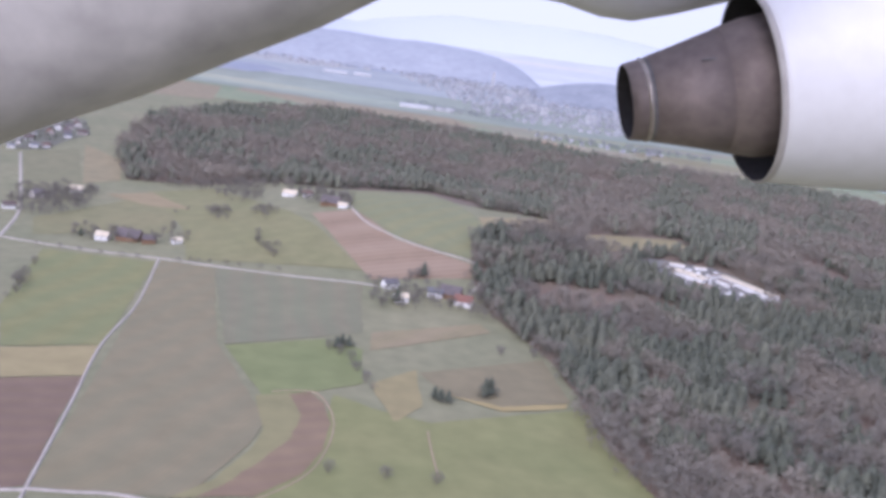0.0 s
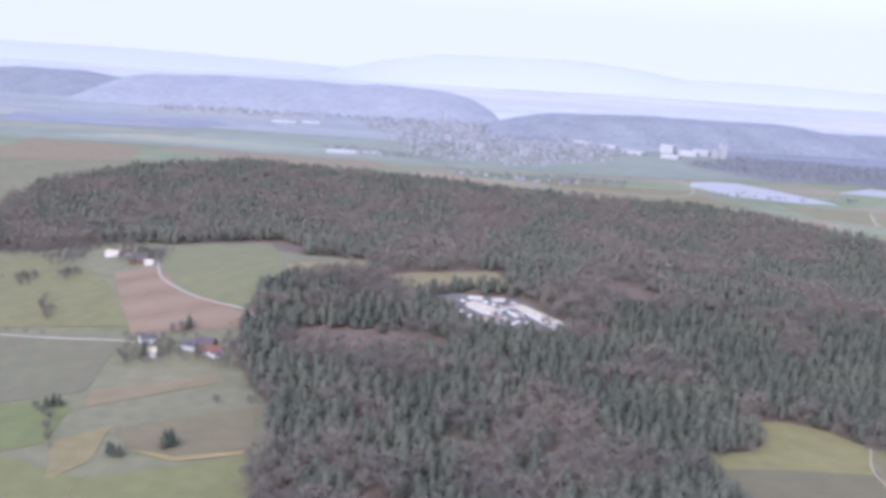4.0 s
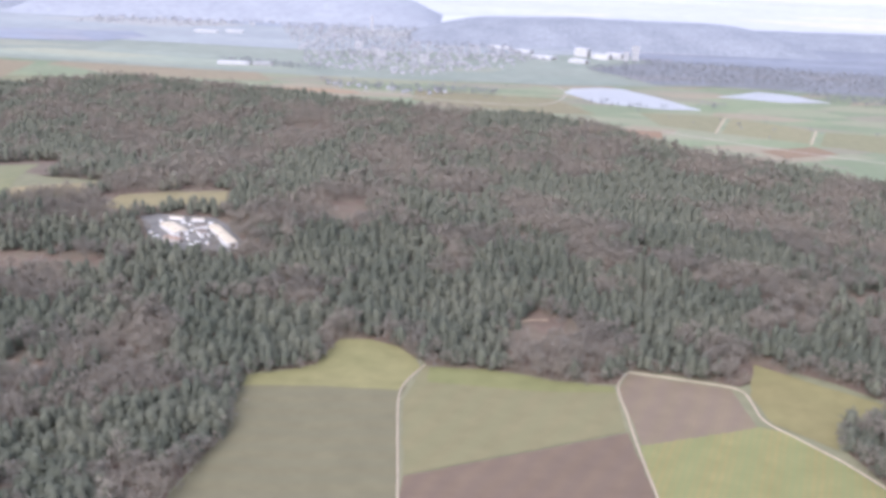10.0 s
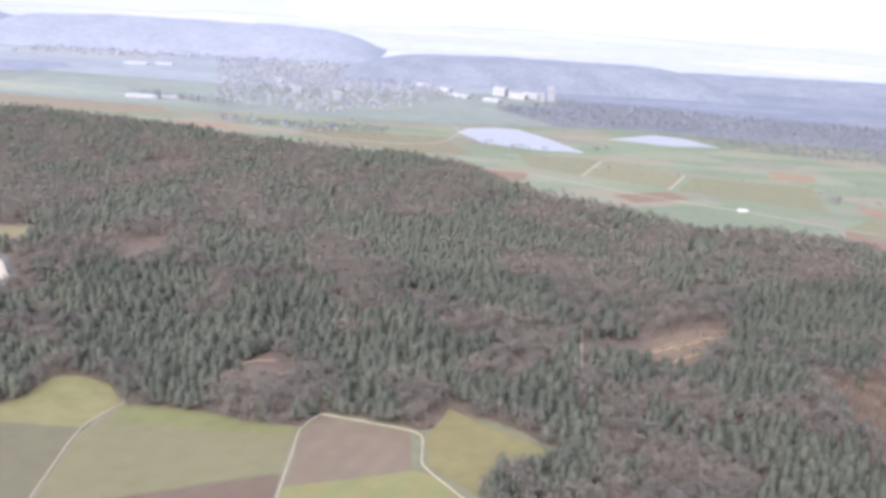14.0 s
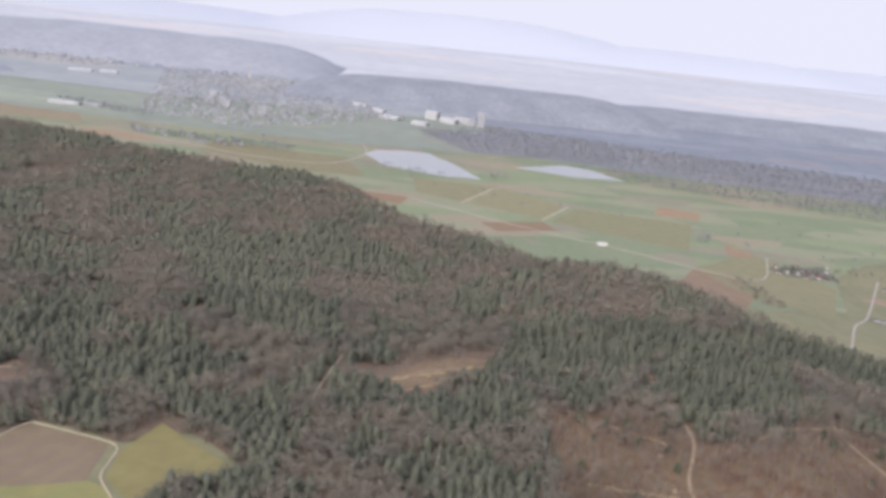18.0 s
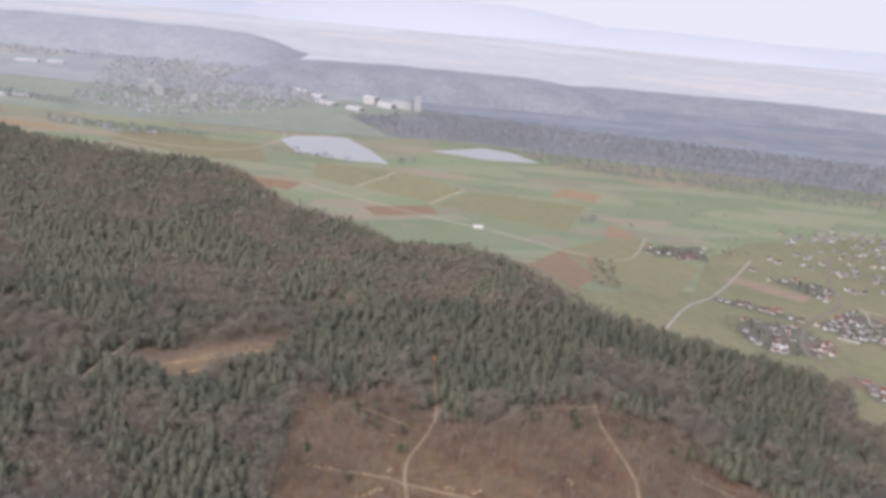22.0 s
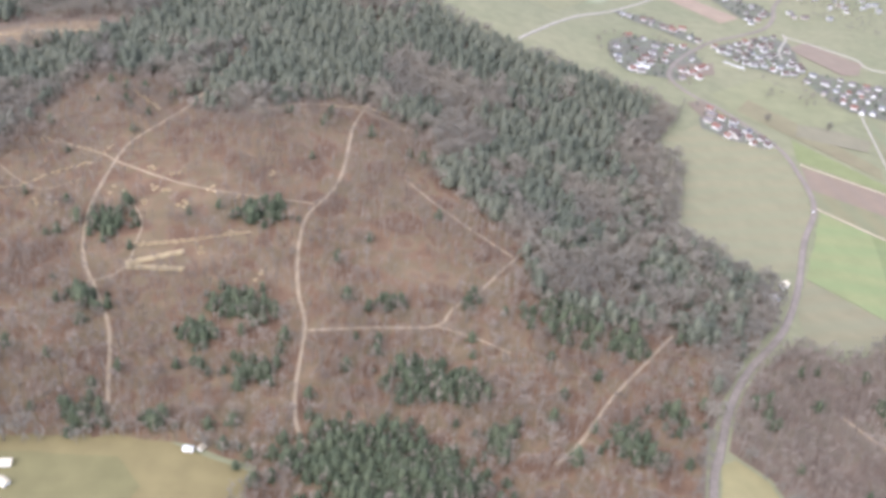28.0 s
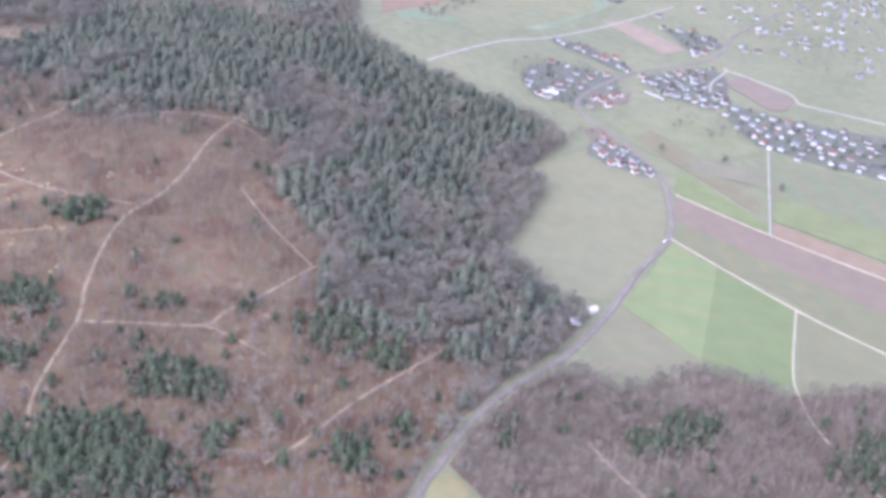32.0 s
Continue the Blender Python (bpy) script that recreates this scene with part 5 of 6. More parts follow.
heap = put(brush_pile(), 806, 355, 0)
SPOTS = [(778, 379), (789, 379), (787, 367), (787, 354), (804, 359), (803, 355), (811, 372), (827, 369), (746, 343), (741, 342), (832, 344), (826, 331), (831, 394), (856, 320), (847, 301), (793, 365), (769, 359), (750, 428), (750, 393), (799, 324), (628, 520), (640, 530), (652, 545)]
for sx, sy in SPOTS:
    for k in range(3):
        stand(heap, sx + hr.gauss(0, 1.6), sy + hr.gauss(0, 1.6), hr.uniform(0, 360))
for a, b, gap in [((798, 325), (818, 334), 1.4), ((818, 334), (841, 348), 1.4), ((709, 347), (725, 352), 1.7), ((725, 352), (735, 366), 1.6), ((735, 366), (749, 380), 1.6), ((728, 461), (757, 436), 1.7), ((713, 397), (754, 386), 2.4), ((838, 479), (855, 490), 2.0), ((857, 487), (878, 483), 2.0), ((612, 508), (659, 547), 2.2), ((623, 495), (650, 521), 2.4)]:
    for k in range(int(math.dist(a, b) / gap)):
        t = k * gap / math.dist(a, b)
        stand(heap, a[0] + (b[0] - a[0]) * t + hr.gauss(0, 0.35), a[1] + (b[1] - a[1]) * t + hr.gauss(0, 0.35), hr.uniform(0, 360))


# ---- single trees, shrubs and hedges ----
def bare_thing(h, r, label, name="bare_tree", category="tree", twigs=230):
    root = tagged(new(name), label, category)
    v, f = stem(h * 0.6, h * 0.028, h * 0.012)
    mesh_ob("trunk", v, f.tolist(), M_BARK, root)
    v, f = slivers(16, r * 0.5, h * 0.25, h * 0.75, h * 0.34, h * 0.02)
    mesh_ob("branchwork", v, f.tolist(), M_BARK, root)
    v, f = slivers(twigs, r, h * 0.22, h, h * 0.16, h * 0.035)
    mesh_ob("crown", v, f.tolist(), M_BARE, root)
    return root


def spruce_thing(h, label):
    root = tagged(new("spruce"), label, "tree")
    v, f = stem(h * 0.4, h * 0.025, h * 0.012)
    mesh_ob("trunk", v, f.tolist(), M_BARK, root)
    v, f = spruce_tree(h / 10.2, 150)
    mesh_ob("crown", v, f.tolist(), M_SPRUCE, root)
    return root


BARE_A = bare_thing(6.5, 2.6, "leafless tree standing alone in a meadow")
BARE_B = bare_thing(5.2, 2.4, "round leafless fruit tree in the grass")
SHRUB = bare_thing(3.2, 2.0, "bare brown shrub in a field hedge", "shrub", "shrub", 150)
FIR_A, FIR_B = spruce_thing(9.5, "tall dark green spruce beside the farm"), spruce_thing(6.5, "dark green spruce in the meadow")
put(BARE_A, -103, 634, 0), put(BARE_B, -69, 567, 0), put(SHRUB, -104, 529, 0), put(FIR_A, 23, 531, 0), put(FIR_B, -12, 426, 0)
for x, y in [(10, 489), (51, 545), (49, 386), (47, 384), (53, 534)]:
    stand(FIR_A, x, y, hr.uniform(0, 360))
for x, y in [(29, 374), (32, 373), (27, 376), (-14, 422), (-9, 424), (-168, 575)]:
    stand(FIR_B, x, y, hr.uniform(0, 360))
for x, y in [(-106, 637), (-99, 636), (-76, 632), (-72, 634), (-121, 592), (-49, 698), (-44, 690), (-60, 700), (-160, 575), (-150, 580), (-208, 676), (-214, 668), (-196, 690), (-218, 650), (-230, 640), (1120, 620), (1081, 614), (1156, 598), (1090, 732), (1072, 725), (-30, 660), (-24, 655), (-40, 662), (20, 527), (16, 523)]:
    stand(BARE_A, x, y, hr.uniform(0, 360))
for x, y in [(-57, 543), (-63, 556), (57, 435), (72, 437), (-8, 301), (10, 301), (26, 301), (-4, 395), (-7, 407), (0, 385), (-159, 453), (-165, 483), (-162, 465), (-169, 505), (8, 500), (20, 497), (36, 492), (51, 505), (3, 482), (-2, 490), (-12, 413), (-17, 418)]:
    stand(BARE_B, x, y, hr.uniform(0, 360))
for x, y in [(-98, 530), (-94, 528), (-88, 529), (-79, 527), (-72, 525), (-61, 523), (-51, 520), (-126, 533), (-135, 535), (-146, 537), (-158, 541), (-170, 545), (-182, 545), (-66, 560), (-60, 550), (-161, 470), (-163, 478), (-160, 445), (-130, 640), (-124, 648), (-6, 400), (3, 378)]:
    stand(SHRUB, x, y, hr.uniform(0, 360))


def strewn(polys, step, chance, seed):
    """Places strewn over some areas."""
    r = np.random.default_rng(seed)
    out = []
    for poly in polys:
        p = np.array(poly)
        gx, gy = np.meshgrid(np.arange(p[:, 0].min(), p[:, 0].max(), step), np.arange(p[:, 1].min(), p[:, 1].max(), step))
        x, y = gx.ravel() + r.uniform(-0.5, 0.5, gx.size) * step, gy.ravel() + r.uniform(-0.5, 0.5, gx.size) * step
        m = inside(poly, x, y) & (r.random(x.size) < chance)
        for k in np.nonzero(m)[0]:
            out.append((x[k], y[k]))
    return np.array(out)


def clear_of_houses(p, gap=5.0):
    h = np.array(HOUSES)
    d = np.sqrt((p[:, None, 0] - h[None, :, 0]) ** 2 + (p[:, None, 1] - h[None, :, 1]) ** 2).min(1)
    p = p[d > gap]
    for line, width in WAYS:
        p = p[np.sqrt((p[:, None, 0] - line[None, :, 0]) ** 2 + (p[:, None, 1] - line[None, :, 1]) ** 2).min(1) > width / 2 + 2.2]
    return p


gardens = clear_of_houses(strewn([q for q, _, _ in PLOTS], 4.2, 0.5, 21), 3.2)
grove("garden_trees", FAR_BARES, gardens, rng.uniform(0.18, 0.38, len(gardens)), rng.random(len(gardens)) * 0.15, M_BARE, "bare garden trees and bushes between the village houses", "garden trees")
firs = clear_of_houses(strewn([q for q, _, _ in PLOTS], 7.5, 0.4, 27), 3.4)
grove("garden_firs", SPRUCE_KINDS, firs, rng.uniform(0.25, 0.5, len(firs)), rng.random(len(firs)) * 0.3, M_SPRUCE, "dark evergreens between the village houses", "garden trees")
verge = clear_of_houses(strewn([[(1050, 712), (1056, 726), (1085, 728), (1120, 736), (1118, 727), (1082, 716)], [(1012, 636), (1022, 650), (1034, 644), (1030, 632)], [(878, 860), (902, 860), (892, 720), (872, 716)], [(878, 860), (902, 860), (892, 720), (872, 716)], [(995, 950), (1030, 965), (1035, 945), (1000, 935)], [(960, 700), (1040, 760), (1046, 700), (1000, 640), (970, 650)], [(1040, 690), (1110, 700), (1140, 672), (1100, 640)], [(1020, 600), (1034, 640), (1050, 612), (1034, 590)], [(985, 600), (1012, 640), (1024, 600)], [(950, 960), (1040, 975), (1050, 940), (960, 935)]], 7, 0.4, 22))
outskirts = clear_of_houses(strewn([[(1078, 933), (1112, 940), (1260, 930), (1260, 835), (1169, 828), (1122, 865)], [(1110, 1092), (1255, 1088), (1230, 950), (1109, 940), (1100, 1022)], [(1120, 1110), (1420, 1080), (1420, 860), (1262, 840), (1262, 1000)]], 6.4, 0.4, 24))
grove("garden_trees", FAR_BARES, outskirts, rng.uniform(0.28, 0.52, len(outskirts)), rng.random(len(outskirts)) * 0.15, M_BARE, "bare garden trees at the edge of the village", "garden trees")
grove("hedgerow", BARE_KINDS, verge, rng.uniform(0.35, 0.6, len(verge)), rng.random(len(verge)), M_BARE, "bare hedges and orchard trees round the village", "hedgerow")
farmtrees = strewn([[(-119, 705), (-112, 735), (-90, 725), (-81, 683), (-96, 664)], [(-106, 612), (-106, 628), (-95, 626), (-94, 611)], [(-78, 612), (-78, 626), (-68, 624), (-68, 611)], [(-75, 577), (-71, 583), (-54, 544), (-57, 539)], [(-232, 654), (-217, 682), (-198, 683), (-184, 635), (-206, 609), (-216, 611)], [(-158, 434), (-170, 492), (-169, 505), (-159, 453)], [(-45, 655), (-40, 675), (-23, 650), (-33, 640)], [(-240, 690), (-190, 700), (-185, 650), (-235, 640)], [(-70, 705), (-20, 690), (-20, 640), (-45, 645)], [(-175, 590), (-105, 580), (-108, 560), (-170, 562)], [(-170, 735), (-80, 770), (-60, 745), (-90, 735), (-130, 720)], [(-10, 520), (60, 520), (58, 480), (0, 480)], [(-112, 640), (-94, 642), (-92, 626), (-110, 624)], [(-84, 640), (-66, 642), (-64, 626), (-82, 624)]], 5, 0.8, 23)
grove("farm_trees", BARE_KINDS, farmtrees, rng.uniform(0.35, 0.72, len(farmtrees)), rng.random(len(farmtrees)) * 0.2, M_BARE, "bare trees and hedges round the farms", "farm trees")

# ---- the plain: lakes, far woods, town and hills ----
draped("lake", [(498, 1375), (514, 1418), (550, 1436), (584, 1436), (624, 1360), (660, 1268), (612, 1262), (534, 1295)], M_WATER, 0.25, "grey lake mirroring the pale sky", "lake", wild=4, grid=60)
draped("lake", [(706, 1393), (779, 1460), (819, 1443), (858, 1377), (786, 1366)], M_WATER, 0.25, "second narrow lake mirroring the pale sky", "lake", wild=4, grid=60)


# distance haze is mixed into the base colours passed in: paler, bluer farther off
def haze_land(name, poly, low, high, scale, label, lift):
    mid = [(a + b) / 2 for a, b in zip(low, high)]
    m = material("hazed_fields", low, high, scale, fine=5, extra=patches([[c * q for c in mid] for q in (0.86, 1.1, 0.95)] + [[mid[0] * 1.16, mid[1] * 1.02, mid[2] * 0.92], [c * 0.9 for c in mid]], 2.2 * scale, 0.5, 2.4, 20, False))
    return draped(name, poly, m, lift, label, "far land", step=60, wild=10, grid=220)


draped("far_plain", [(-900, 1300), (-260, 1330), (-80, 1345), (80, 1270), (230, 1210), (455, 1168), (540, 1090), (600, 975), (720, 860), (790, 850), (830, 790), (870, 700), (960, 780), (1000, 930), (1060, 1010), (1250, 1110), (1600, 1000), (2200, 1000), (2600, 1430), (1000, 1510), (-300, 1510), (-1200, 1510)], material("plain_grass", (0.20, 0.22, 0.14), (0.265, 0.265, 0.175), 70, fine=10, extra=patches([(0.17, 0.21, 0.115), (0.26, 0.26, 0.165), (0.20, 0.245, 0.13), (0.30, 0.235, 0.165), (0.185, 0.22, 0.125), (0.25, 0.265, 0.16), (0.235, 0.205, 0.15)], 95, 0.6, 2.6, 24, False)), 0.1, "pale green winter meadows of the plain", "meadow", wild=3, grid=30)
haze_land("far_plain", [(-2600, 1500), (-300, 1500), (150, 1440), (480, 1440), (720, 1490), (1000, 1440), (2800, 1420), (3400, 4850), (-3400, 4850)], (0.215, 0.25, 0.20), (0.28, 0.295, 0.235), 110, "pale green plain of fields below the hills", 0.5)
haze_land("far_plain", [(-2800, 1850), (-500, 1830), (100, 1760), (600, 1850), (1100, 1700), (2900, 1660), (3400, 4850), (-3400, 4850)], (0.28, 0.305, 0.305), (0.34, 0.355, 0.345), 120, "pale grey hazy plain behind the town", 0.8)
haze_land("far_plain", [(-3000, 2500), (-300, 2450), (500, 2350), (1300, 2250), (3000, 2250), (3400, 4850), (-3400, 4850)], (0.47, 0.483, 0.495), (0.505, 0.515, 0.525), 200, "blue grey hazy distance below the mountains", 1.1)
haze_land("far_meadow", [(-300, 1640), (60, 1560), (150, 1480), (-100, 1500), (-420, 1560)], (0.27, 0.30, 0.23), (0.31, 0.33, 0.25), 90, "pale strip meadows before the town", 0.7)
haze_land("far_meadow", [(-600, 2100), (-150, 2050), (-120, 1950), (-600, 1980)], (0.36, 0.40, 0.38), (0.41, 0.44, 0.42), 90, "haze-pale far meadow by the town", 0.7)
haze_land("far_meadow", [(900, 1900), (1500, 1830), (1480, 1760), (900, 1800)], (0.33, 0.375, 0.38), (0.38, 0.415, 0.42), 90, "haze-pale meadow beyond the lakes", 0.7)
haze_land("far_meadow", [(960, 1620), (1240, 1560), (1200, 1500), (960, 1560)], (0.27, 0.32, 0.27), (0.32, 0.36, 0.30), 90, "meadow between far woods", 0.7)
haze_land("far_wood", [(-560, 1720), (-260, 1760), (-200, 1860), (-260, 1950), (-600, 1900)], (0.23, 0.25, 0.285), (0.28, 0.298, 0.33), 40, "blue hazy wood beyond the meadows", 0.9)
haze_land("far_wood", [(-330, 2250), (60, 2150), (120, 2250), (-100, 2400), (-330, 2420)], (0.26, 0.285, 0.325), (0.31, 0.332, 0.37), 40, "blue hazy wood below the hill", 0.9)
haze_land("far_wood", [(690, 1780), (900, 1720), (1300, 1640), (1700, 1560), (1700, 1320), (1250, 1400), (900, 1470), (760, 1500), (640, 1490), (560, 1650)], (0.20, 0.21, 0.22), (0.25, 0.255, 0.26), 40, "haze-grey wood floor round the lakes", 0.9)
haze_land("far_wood", [(680, 1790), (900, 1725), (1300, 1645), (1900, 1540), (2200, 2250), (1300, 2350), (620, 2420), (560, 2050)], (0.185, 0.20, 0.23), (0.25, 0.265, 0.29), 60, "haze-blue woods running up to the far ridge", 1.0)
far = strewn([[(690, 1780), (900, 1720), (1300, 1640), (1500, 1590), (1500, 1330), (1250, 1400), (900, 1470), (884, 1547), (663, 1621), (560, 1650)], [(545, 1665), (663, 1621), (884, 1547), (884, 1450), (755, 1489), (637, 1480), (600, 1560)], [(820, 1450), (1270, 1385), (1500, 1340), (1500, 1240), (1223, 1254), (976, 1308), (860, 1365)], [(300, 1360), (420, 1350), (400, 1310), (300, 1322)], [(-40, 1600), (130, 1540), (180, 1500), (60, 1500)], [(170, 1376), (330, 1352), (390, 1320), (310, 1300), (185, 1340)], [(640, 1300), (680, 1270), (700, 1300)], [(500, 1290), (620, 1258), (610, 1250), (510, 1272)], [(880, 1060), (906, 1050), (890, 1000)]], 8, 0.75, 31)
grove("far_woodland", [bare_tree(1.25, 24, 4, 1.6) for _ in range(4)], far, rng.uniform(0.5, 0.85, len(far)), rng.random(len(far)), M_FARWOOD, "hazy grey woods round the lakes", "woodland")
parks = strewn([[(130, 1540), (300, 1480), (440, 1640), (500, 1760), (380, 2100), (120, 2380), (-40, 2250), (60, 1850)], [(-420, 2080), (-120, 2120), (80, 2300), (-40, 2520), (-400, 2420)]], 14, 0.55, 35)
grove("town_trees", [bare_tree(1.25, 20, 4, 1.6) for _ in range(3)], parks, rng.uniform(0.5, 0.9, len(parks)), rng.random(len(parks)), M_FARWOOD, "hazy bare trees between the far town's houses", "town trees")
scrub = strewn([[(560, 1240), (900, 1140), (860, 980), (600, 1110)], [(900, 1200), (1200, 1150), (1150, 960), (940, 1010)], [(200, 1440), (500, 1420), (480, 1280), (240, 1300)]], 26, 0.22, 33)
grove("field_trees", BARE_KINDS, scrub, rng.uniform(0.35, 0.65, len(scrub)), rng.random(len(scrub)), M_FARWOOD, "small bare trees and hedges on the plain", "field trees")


def town(name, poly, step, chance, seed, label, sizes=(3.2, 5.5), mats=None, tall=1.0):
    """Far houses in their hundreds: gabled blocks with pale walls and grey roofs."""
    p = strewn([poly], step, chance, seed)
    r = np.random.default_rng(seed + 1)
    v, f, mi = [], [], []
    for x, y in p:
        L, W, e, a = r.uniform(*sizes), tall * r.uniform(2.4, 3.4), tall * r.uniform(2.8, 5.5), r.choice((0.3, 1.87)) + r.uniform(-0.2, 0.2)
        top, c, s, z, n = e + tall * r.uniform(1.2, 2.2), math.cos(a), math.sin(a), float(height(x, y)) + 0.4, len(v)
        for px, py, pz in ((-L, -W, -2), (L, -W, -2), (L, W, -2), (-L, W, -2), (-L, -W, e), (L, -W, e), (L, W, e), (-L, W, e), (-L, 0, top), (L, 0, top)):
            v.append((x + c * px - s * py, y + s * px + c * py, z + pz))
        f += [tuple(n + i for i in q) for q in ((0, 1, 5, 4), (2, 3, 7, 6), (1, 2, 6, 9, 5), (3, 0, 4, 8, 7), (4, 5, 9, 8), (6, 7, 8, 9))]
        mi += [0, 0, 0, 0] + [1 + int(r.random() < 0.45)] * 2
    ob = mesh_ob(name, v, f, mats or [M_TOWNWALL, M_TOWNROOF, M_TOWNPALE])
    ob.data.polygons.foreach_set("material_index", mi)
    return tagged(ob, label, "town", kind="stuff")


NEARMATS = [material("outskirt_walls", (0.26, 0.255, 0.24), (0.50, 0.49, 0.47), 9), material("outskirt_brown_roofs", (0.085, 0.066, 0.06), (0.17, 0.10, 0.08), 9), material("outskirt_grey_roofs", (0.10, 0.10, 0.105), (0.20, 0.20, 0.205), 9)]
# town colours flattened to pale greys, with the distance haze painted in
M_TOWNWALL = material("hazed_town_walls", (0.33, 0.335, 0.335), (0.44, 0.438, 0.43), 14)
M_TOWNROOF = material("hazed_town_roofs", (0.26, 0.26, 0.28), (0.33, 0.32, 0.335), 14)
M_TOWNPALE = material("hazed_town_pale_roofs", (0.305, 0.31, 0.312), (0.375, 0.378, 0.378), 14)
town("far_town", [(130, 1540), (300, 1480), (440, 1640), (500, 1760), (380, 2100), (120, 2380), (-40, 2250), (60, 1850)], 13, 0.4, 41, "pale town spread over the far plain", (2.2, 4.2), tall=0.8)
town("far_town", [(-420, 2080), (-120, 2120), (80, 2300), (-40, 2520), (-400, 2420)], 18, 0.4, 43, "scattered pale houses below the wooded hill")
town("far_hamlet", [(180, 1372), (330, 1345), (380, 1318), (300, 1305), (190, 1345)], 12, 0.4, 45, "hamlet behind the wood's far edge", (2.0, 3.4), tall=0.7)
town("village_outskirts", [(1078, 933), (1112, 940), (1260, 930), (1260, 835), (1169, 828), (1122, 865)], 9.5, 0.14, 51, "further village houses with grey roofs", (1.5, 2.6), NEARMATS, 0.58)
town("village_outskirts", [(1110, 1092), (1255, 1088), (1230, 950), (1109, 940), (1100, 1022)], 9.5, 0.16, 53, "houses at the far end of the village", (1.5, 2.6), NEARMATS, 0.58)
town("far_suburb", [(1120, 1110), (1420, 1080), (1420, 860), (1262, 840), (1262, 1000)], 10.5, 0.22, 47, "further houses of the village", (1.6, 2.8), NEARMATS, 0.62)
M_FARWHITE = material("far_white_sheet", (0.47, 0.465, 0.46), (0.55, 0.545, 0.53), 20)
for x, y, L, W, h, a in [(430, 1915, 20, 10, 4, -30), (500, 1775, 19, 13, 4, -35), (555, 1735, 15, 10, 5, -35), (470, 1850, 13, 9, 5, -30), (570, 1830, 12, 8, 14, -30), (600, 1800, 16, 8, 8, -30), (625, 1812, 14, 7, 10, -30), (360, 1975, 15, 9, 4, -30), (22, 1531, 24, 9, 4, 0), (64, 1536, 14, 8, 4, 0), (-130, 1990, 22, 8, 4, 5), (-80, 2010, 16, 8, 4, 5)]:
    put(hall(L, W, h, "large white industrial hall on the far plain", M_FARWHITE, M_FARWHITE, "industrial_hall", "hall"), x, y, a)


def tower_block(w, h, label):
    root = tagged(new("tower_block"), label, "tower block")
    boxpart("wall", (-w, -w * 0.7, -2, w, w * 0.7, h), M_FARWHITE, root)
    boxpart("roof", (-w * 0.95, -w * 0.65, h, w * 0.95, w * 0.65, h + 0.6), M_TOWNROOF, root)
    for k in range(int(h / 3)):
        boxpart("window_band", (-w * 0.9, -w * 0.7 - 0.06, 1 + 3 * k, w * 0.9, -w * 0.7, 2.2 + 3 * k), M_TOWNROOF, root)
    return root


put(tower_block(5.5, 26, "white silo tower of the far works"), 656, 1790, 10)
put(tower_block(4, 16, "white works block beside the silo"), 640, 1782, 10)
put(tower_block(2.6, 34, "pale slender tower in the far town"), 176, 2105, 10)
for x, y in [(200, 1700), (230, 1690), (215, 1720), (300, 1650), (180, 1800)]:
    put(tower_block(6, 13, "pale apartment block in the far town"), x, y, hr.uniform(-20, 20))


def hill(name, cx, cy, rx, ry, h, mat, label, rough=0.1, seed=0, blunt=2.6):
    """A long wooded rise on the horizon."""
    n, m = 60, 16
    v, f = [], []
    for j in range(m + 1):
        for i in range(n + 1):
            u, w = i / n * 2 - 1, j / m * 2 - 1
            k = noise.fractal((u * 3 + seed, w * 2, seed), 1.0, 2.0, 5)
            flat = (1 - min(1, abs(u)) ** blunt) * (1 - w * w)
            x, y = cx + u * rx, cy + w * ry
            v.append((x, y, float(height(x, y)) - 1 + max(0, flat * h * (1 + rough * 3 * k))))
    for j in range(m):
        for i in range(n):
            a = j * (n + 1) + i
            f.append((a, a + 1, a + n + 2, a + n + 1))
    ob = mesh_ob(name, v, f, mat)
    for p in ob.data.polygons:
        p.use_smooth = True
    return tagged(ob, label, "hill", kind="structure")


hill("backdrop_hill", -170, 2480, 480, 260, 60, M_FARHILL, "haze-blue wooded hill behind the far town", 0.03, 2, 7.0)
hill("backdrop_ridge", 650, 2110, 400, 190, 46, M_HILL, "haze-blue wooded ridge behind the far works", 0.03, 5, 4.5)
hill("backdrop_ridge", 1350, 2300, 560, 200, 22, M_HILL, "haze-blue wooded ridge beyond the lakes", 0.08, 7)
hill("backdrop_ridge", -900, 2600, 560, 260, 45, M_HILL, "haze-blue wooded ridge west of the town", 0.08, 9)
hill("backdrop_mountain", 560, 4500, 900, 380, 120, M_MOUNT, "faint haze-blue mountain on the horizon", 0.02, 11)
hill("backdrop_mountain", -1500, 4550, 1700, 380, 60, M_MOUNT, "faint haze-blue hills on the horizon", 0.02, 13)
hill("backdrop_mountain", 1500, 4400, 900, 300, 70, M_MOUNT, "faint haze-blue foothills on the horizon", 0.02, 12)
hill("backdrop_mountain", 2700, 4550, 1500, 380, 60, M_MOUNT, "faint haze-pale hills on the horizon", 0.02, 15)


# ---- the aircraft, as it hangs in the air at the start of the flight ----
M_COWL = material("white_cowling", (0.62, 0.61, 0.575), (0.645, 0.635, 0.60), 0.8, 0.35, grain=0.1)
M_WING = material("grey_wing_paint", (0.36, 0.335, 0.295), (0.44, 0.415, 0.37), 1.4, 0.4)
M_STEEL = material("heat_stained_steel", (0.155, 0.125, 0.108), (0.235, 0.192, 0.165), 0.35, 0.6, fine=5, metal=0.4)
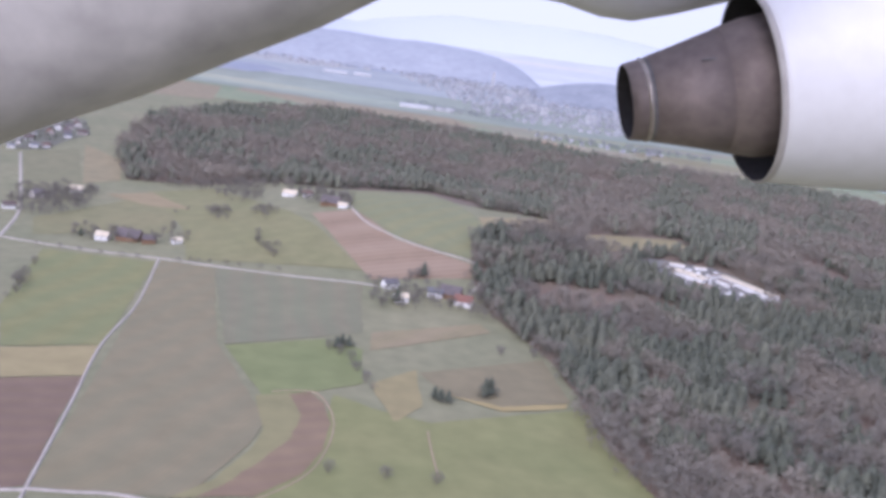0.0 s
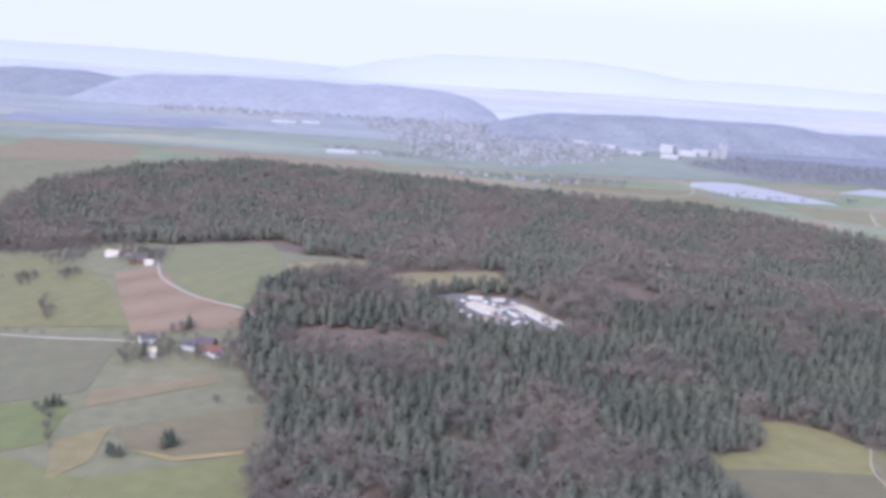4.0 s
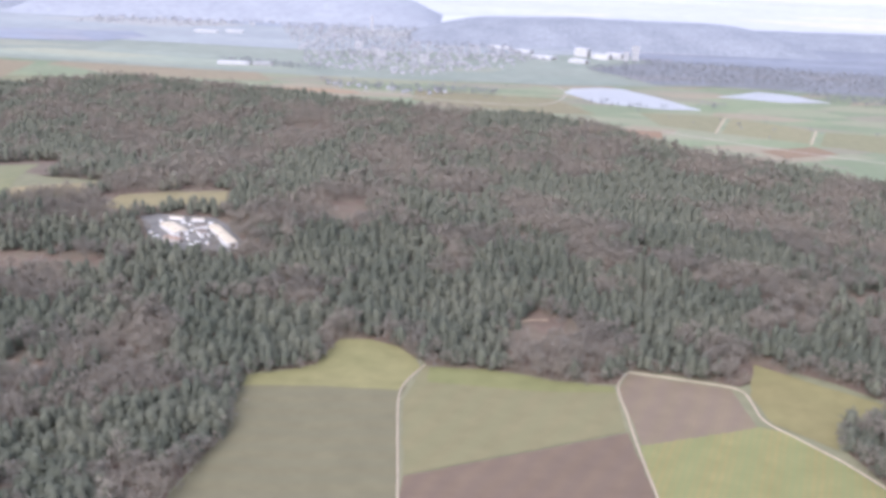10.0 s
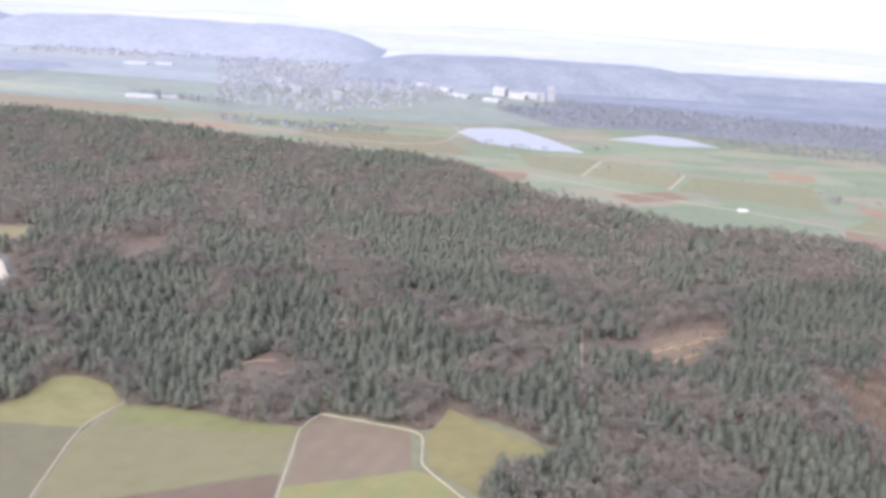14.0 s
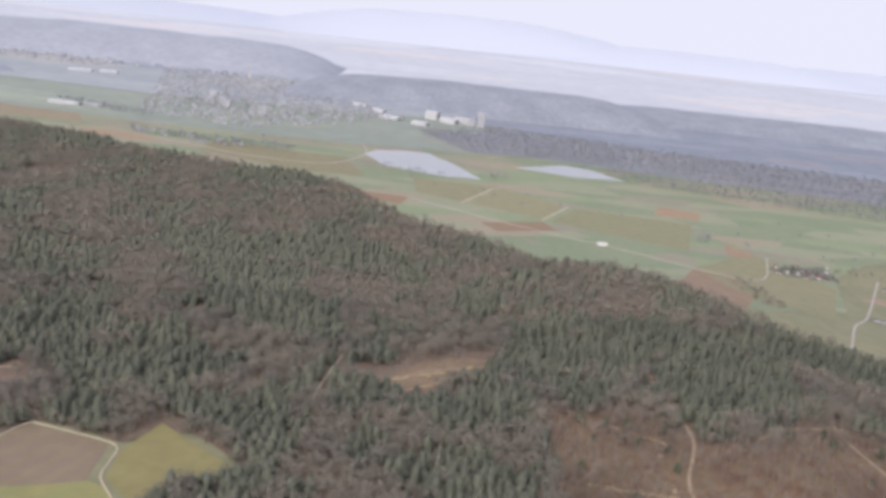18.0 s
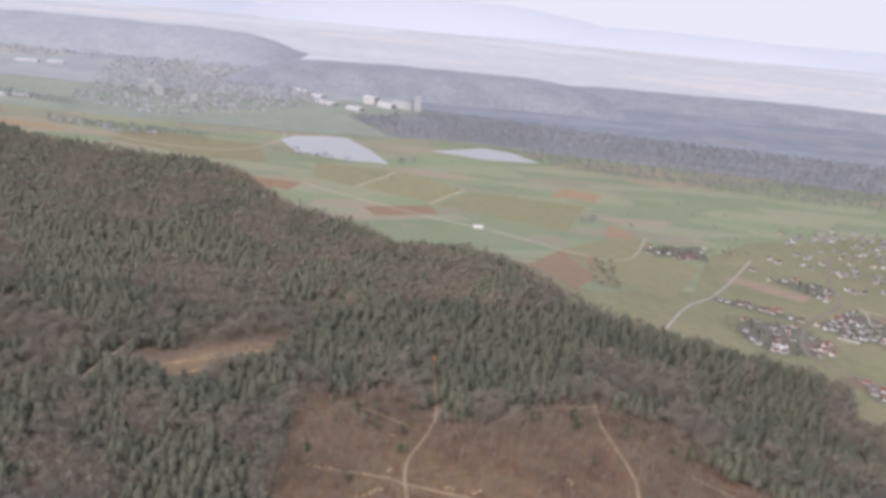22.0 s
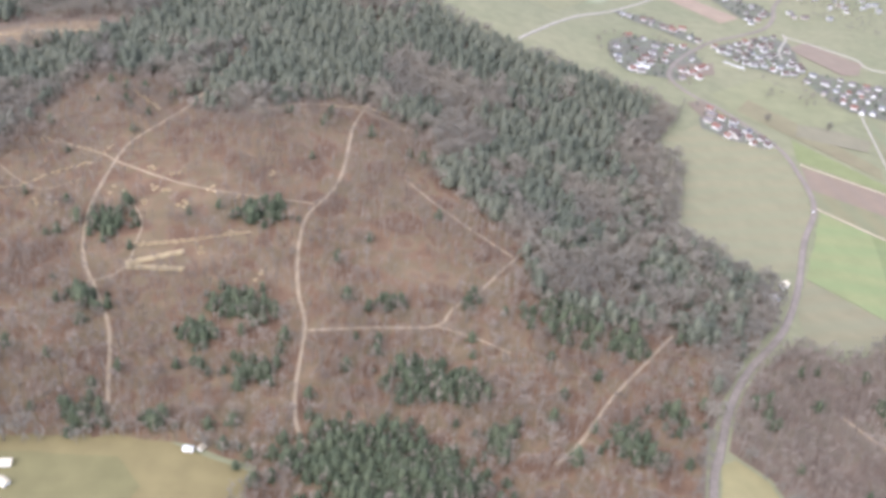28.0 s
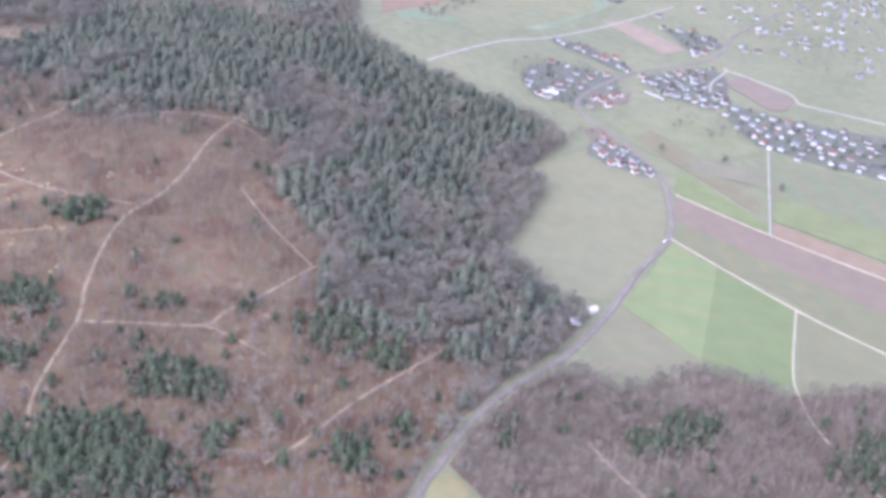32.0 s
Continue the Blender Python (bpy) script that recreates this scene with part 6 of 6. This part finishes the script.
M_RING = material("worn_bright_steel", (0.30, 0.26, 0.22), (0.42, 0.37, 0.31), 0.2, 0.35, metal=0.7)
M_SEAM = material("dark_panel_gap", (0.10, 0.095, 0.09), (0.16, 0.15, 0.14), 0.2, 0.6)
# near-black, for the inside of exhaust pipe and fan duct
M_DUCT = material("dark_duct", (0.03, 0.03, 0.03), (0.05, 0.045, 0.045), 0.3, 0.8)
aircraft = tagged(new("aircraft"), "white airliner engine and grey wing underside in flight", "aircraft")
aircraft.matrix_basis = pose(0.00, -0.00, 139.88, 76.82, -7.88, -1.53)
AXIS0, AXIS1 = Vector((1.045, 0.842, -6.0)), Vector((1.80, 0.935, -6.02))


def turned(name, profile, mat, start=AXIS0, end=AXIS1, segments=72, label=""):
    """A body of revolution about the engine's axis: (along, radius) pairs."""
    a = (end - start).normalized()
    u = a.cross(Vector((0, 0, 1))).normalized()
    w = a.cross(u)
    v, f = [], []
    for s, r in profile:
        for k in range(segments):
            t = 2 * math.pi * k / segments
            v.append(start + a * s + (u * math.cos(t) + w * math.sin(t)) * r)
    for j in range(len(profile) - 1):
        for k in range(segments):
            k2 = (k + 1) % segments
            f.append((j * segments + k, j * segments + k2, (j + 1) * segments + k2, (j + 1) * segments + k))
    ob = mesh_ob(name, v, f, mat, aircraft, label)
    for p in ob.data.polygons:
        p.use_smooth = True
    return ob


turned("cowling", [(0.72, 0.546), (0.72, 0.552), (0.78, 0.559), (1.1, 0.625), (1.6, 0.72), (2.2, 0.79), (2.9, 0.76), (3.3, 0.66), (3.36, 0.6)], M_COWL)
turned("cowling_lip", [(0.71, 0.542), (0.71, 0.553), (0.74, 0.559), (0.75, 0.553)], M_WING)
turned("exhaust_cone", [(0.13, 0.232), (0.138, 0.246), (0.3, 0.288), (0.53, 0.352), (0.535, 0.344), (0.542, 0.358), (0.7, 0.40), (0.85, 0.415), (1.25, 0.43)], M_STEEL, label="heat-stained bronze exhaust cone")
turned("exhaust_ring", [(0.0, 0.208), (0.0, 0.218), (0.05, 0.228), (0.085, 0.233), (0.095, 0.226)], M_STEEL)
turned("bright_collar", [(0.085, 0.23), (0.09, 0.241), (0.108, 0.244), (0.115, 0.234)], M_RING, label="worn bright steel collar")
turned("collar_gap", [(0.108, 0.236), (0.114, 0.238), (0.132, 0.24), (0.135, 0.232)], M_SEAM)
turned("exhaust_pipe", [(0.0, 0.206), (0.3, 0.2), (0.6, 0.12), (0.62, 0.0)], M_DUCT)
turned("fan_duct", [(0.72, 0.546), (0.78, 0.535), (1.28, 0.5), (1.3, 0.40)], M_DUCT)
turned("cowling_band", [(1.45, 0.685), (1.452, 0.694), (1.475, 0.698), (1.48, 0.69)], M_WING)
turned("cowling_seam", [(1.50, 0.69), (1.50, 0.7035), (1.508, 0.705), (1.508, 0.69)], M_SEAM)


def loft(name, rings, mat, label=""):
    n = len(rings[0])
    v = [p for r in rings for p in r]
    f = [(j * n + k, j * n + (k + 1) % n, (j + 1) * n + (k + 1) % n, (j + 1) * n + k) for j in range(len(rings) - 1) for k in range(n)]
    f += [tuple(range(n))[::-1], tuple(range((len(rings) - 1) * n, len(rings) * n))]
    ob = mesh_ob(name, v, f, mat, aircraft, label)
    for p in ob.data.polygons[:-2]:
        p.use_smooth = True
    return ob


def bulb(c, rx, ry, n=28, power=2.4):
    """A rounded section across the flight direction."""
    out = []
    for k in range(n):
        t = 2 * math.pi * k / n
        cs, sn = math.cos(t), math.sin(t)
        out.append(Vector((c[0], c[1] + ry * math.copysign(abs(sn) ** (2 / power), sn), c[2] + rx * math.copysign(abs(cs) ** (2 / power), cs))))
    return out


# wing underside: its lower edge climbs to the right
WING = [(-2.6, 0.16), (-1.75, 0.50), (-1.30, 0.645), (-0.90, 0.80), (-0.52, 0.945), (-0.25, 1.075), (0.0, 1.20), (0.6, 1.48), (1.5, 1.8)]
loft("wing", [bulb((x, y + 1.25, -4.4), 0.55, 1.25) for x, y in WING], M_WING, "grey painted wing underside")
loft("pylon_fairing", [bulb((x, y + r, -6.3), r * 0.8, r, power=2.1) for x, y, r in [(0.5, 1.53, 0.06), (0.72, 1.485, 0.16), (0.95, 1.405, 0.26), (1.15, 1.378, 0.34), (1.4, 1.42, 0.4), (1.75, 1.5, 0.45), (2.4, 1.56, 0.5)]], M_COWL, "off-white pylon fairing")


def along_engine(s, r, turn):
    """A place on the engine's skin, seen from its axis."""
    a = (AXIS1 - AXIS0).normalized()
    u = a.cross(Vector((0, 0, 1))).normalized()
    w = a.cross(u)
    return AXIS0 + a * s + (u * math.cos(turn) + w * math.sin(turn)) * r, a, u * math.cos(turn) + w * math.sin(turn)


def skin_box(name, s, r, turn, length, wide, high, mat):
    """A small fitting that sits on the engine's skin."""
    c, a, out = along_engine(s, r, turn)
    side = a.cross(out)
    bm = bmesh.new()
    for q in box(bm, -length, -wide, -high, length, wide, high):
        q.co = c + a * q.co.x + side * q.co.y + out * q.co.z
    return part(name, bm, mat, aircraft)


skin_box("vent_slot", 0.44, 0.329, math.pi + 1.12, 0.055, 0.006, 0.004, M_SEAM)
skin_box("drain_mast", 1.62, 0.77, 0.0, 0.035, 0.015, 0.06, M_SEAM)
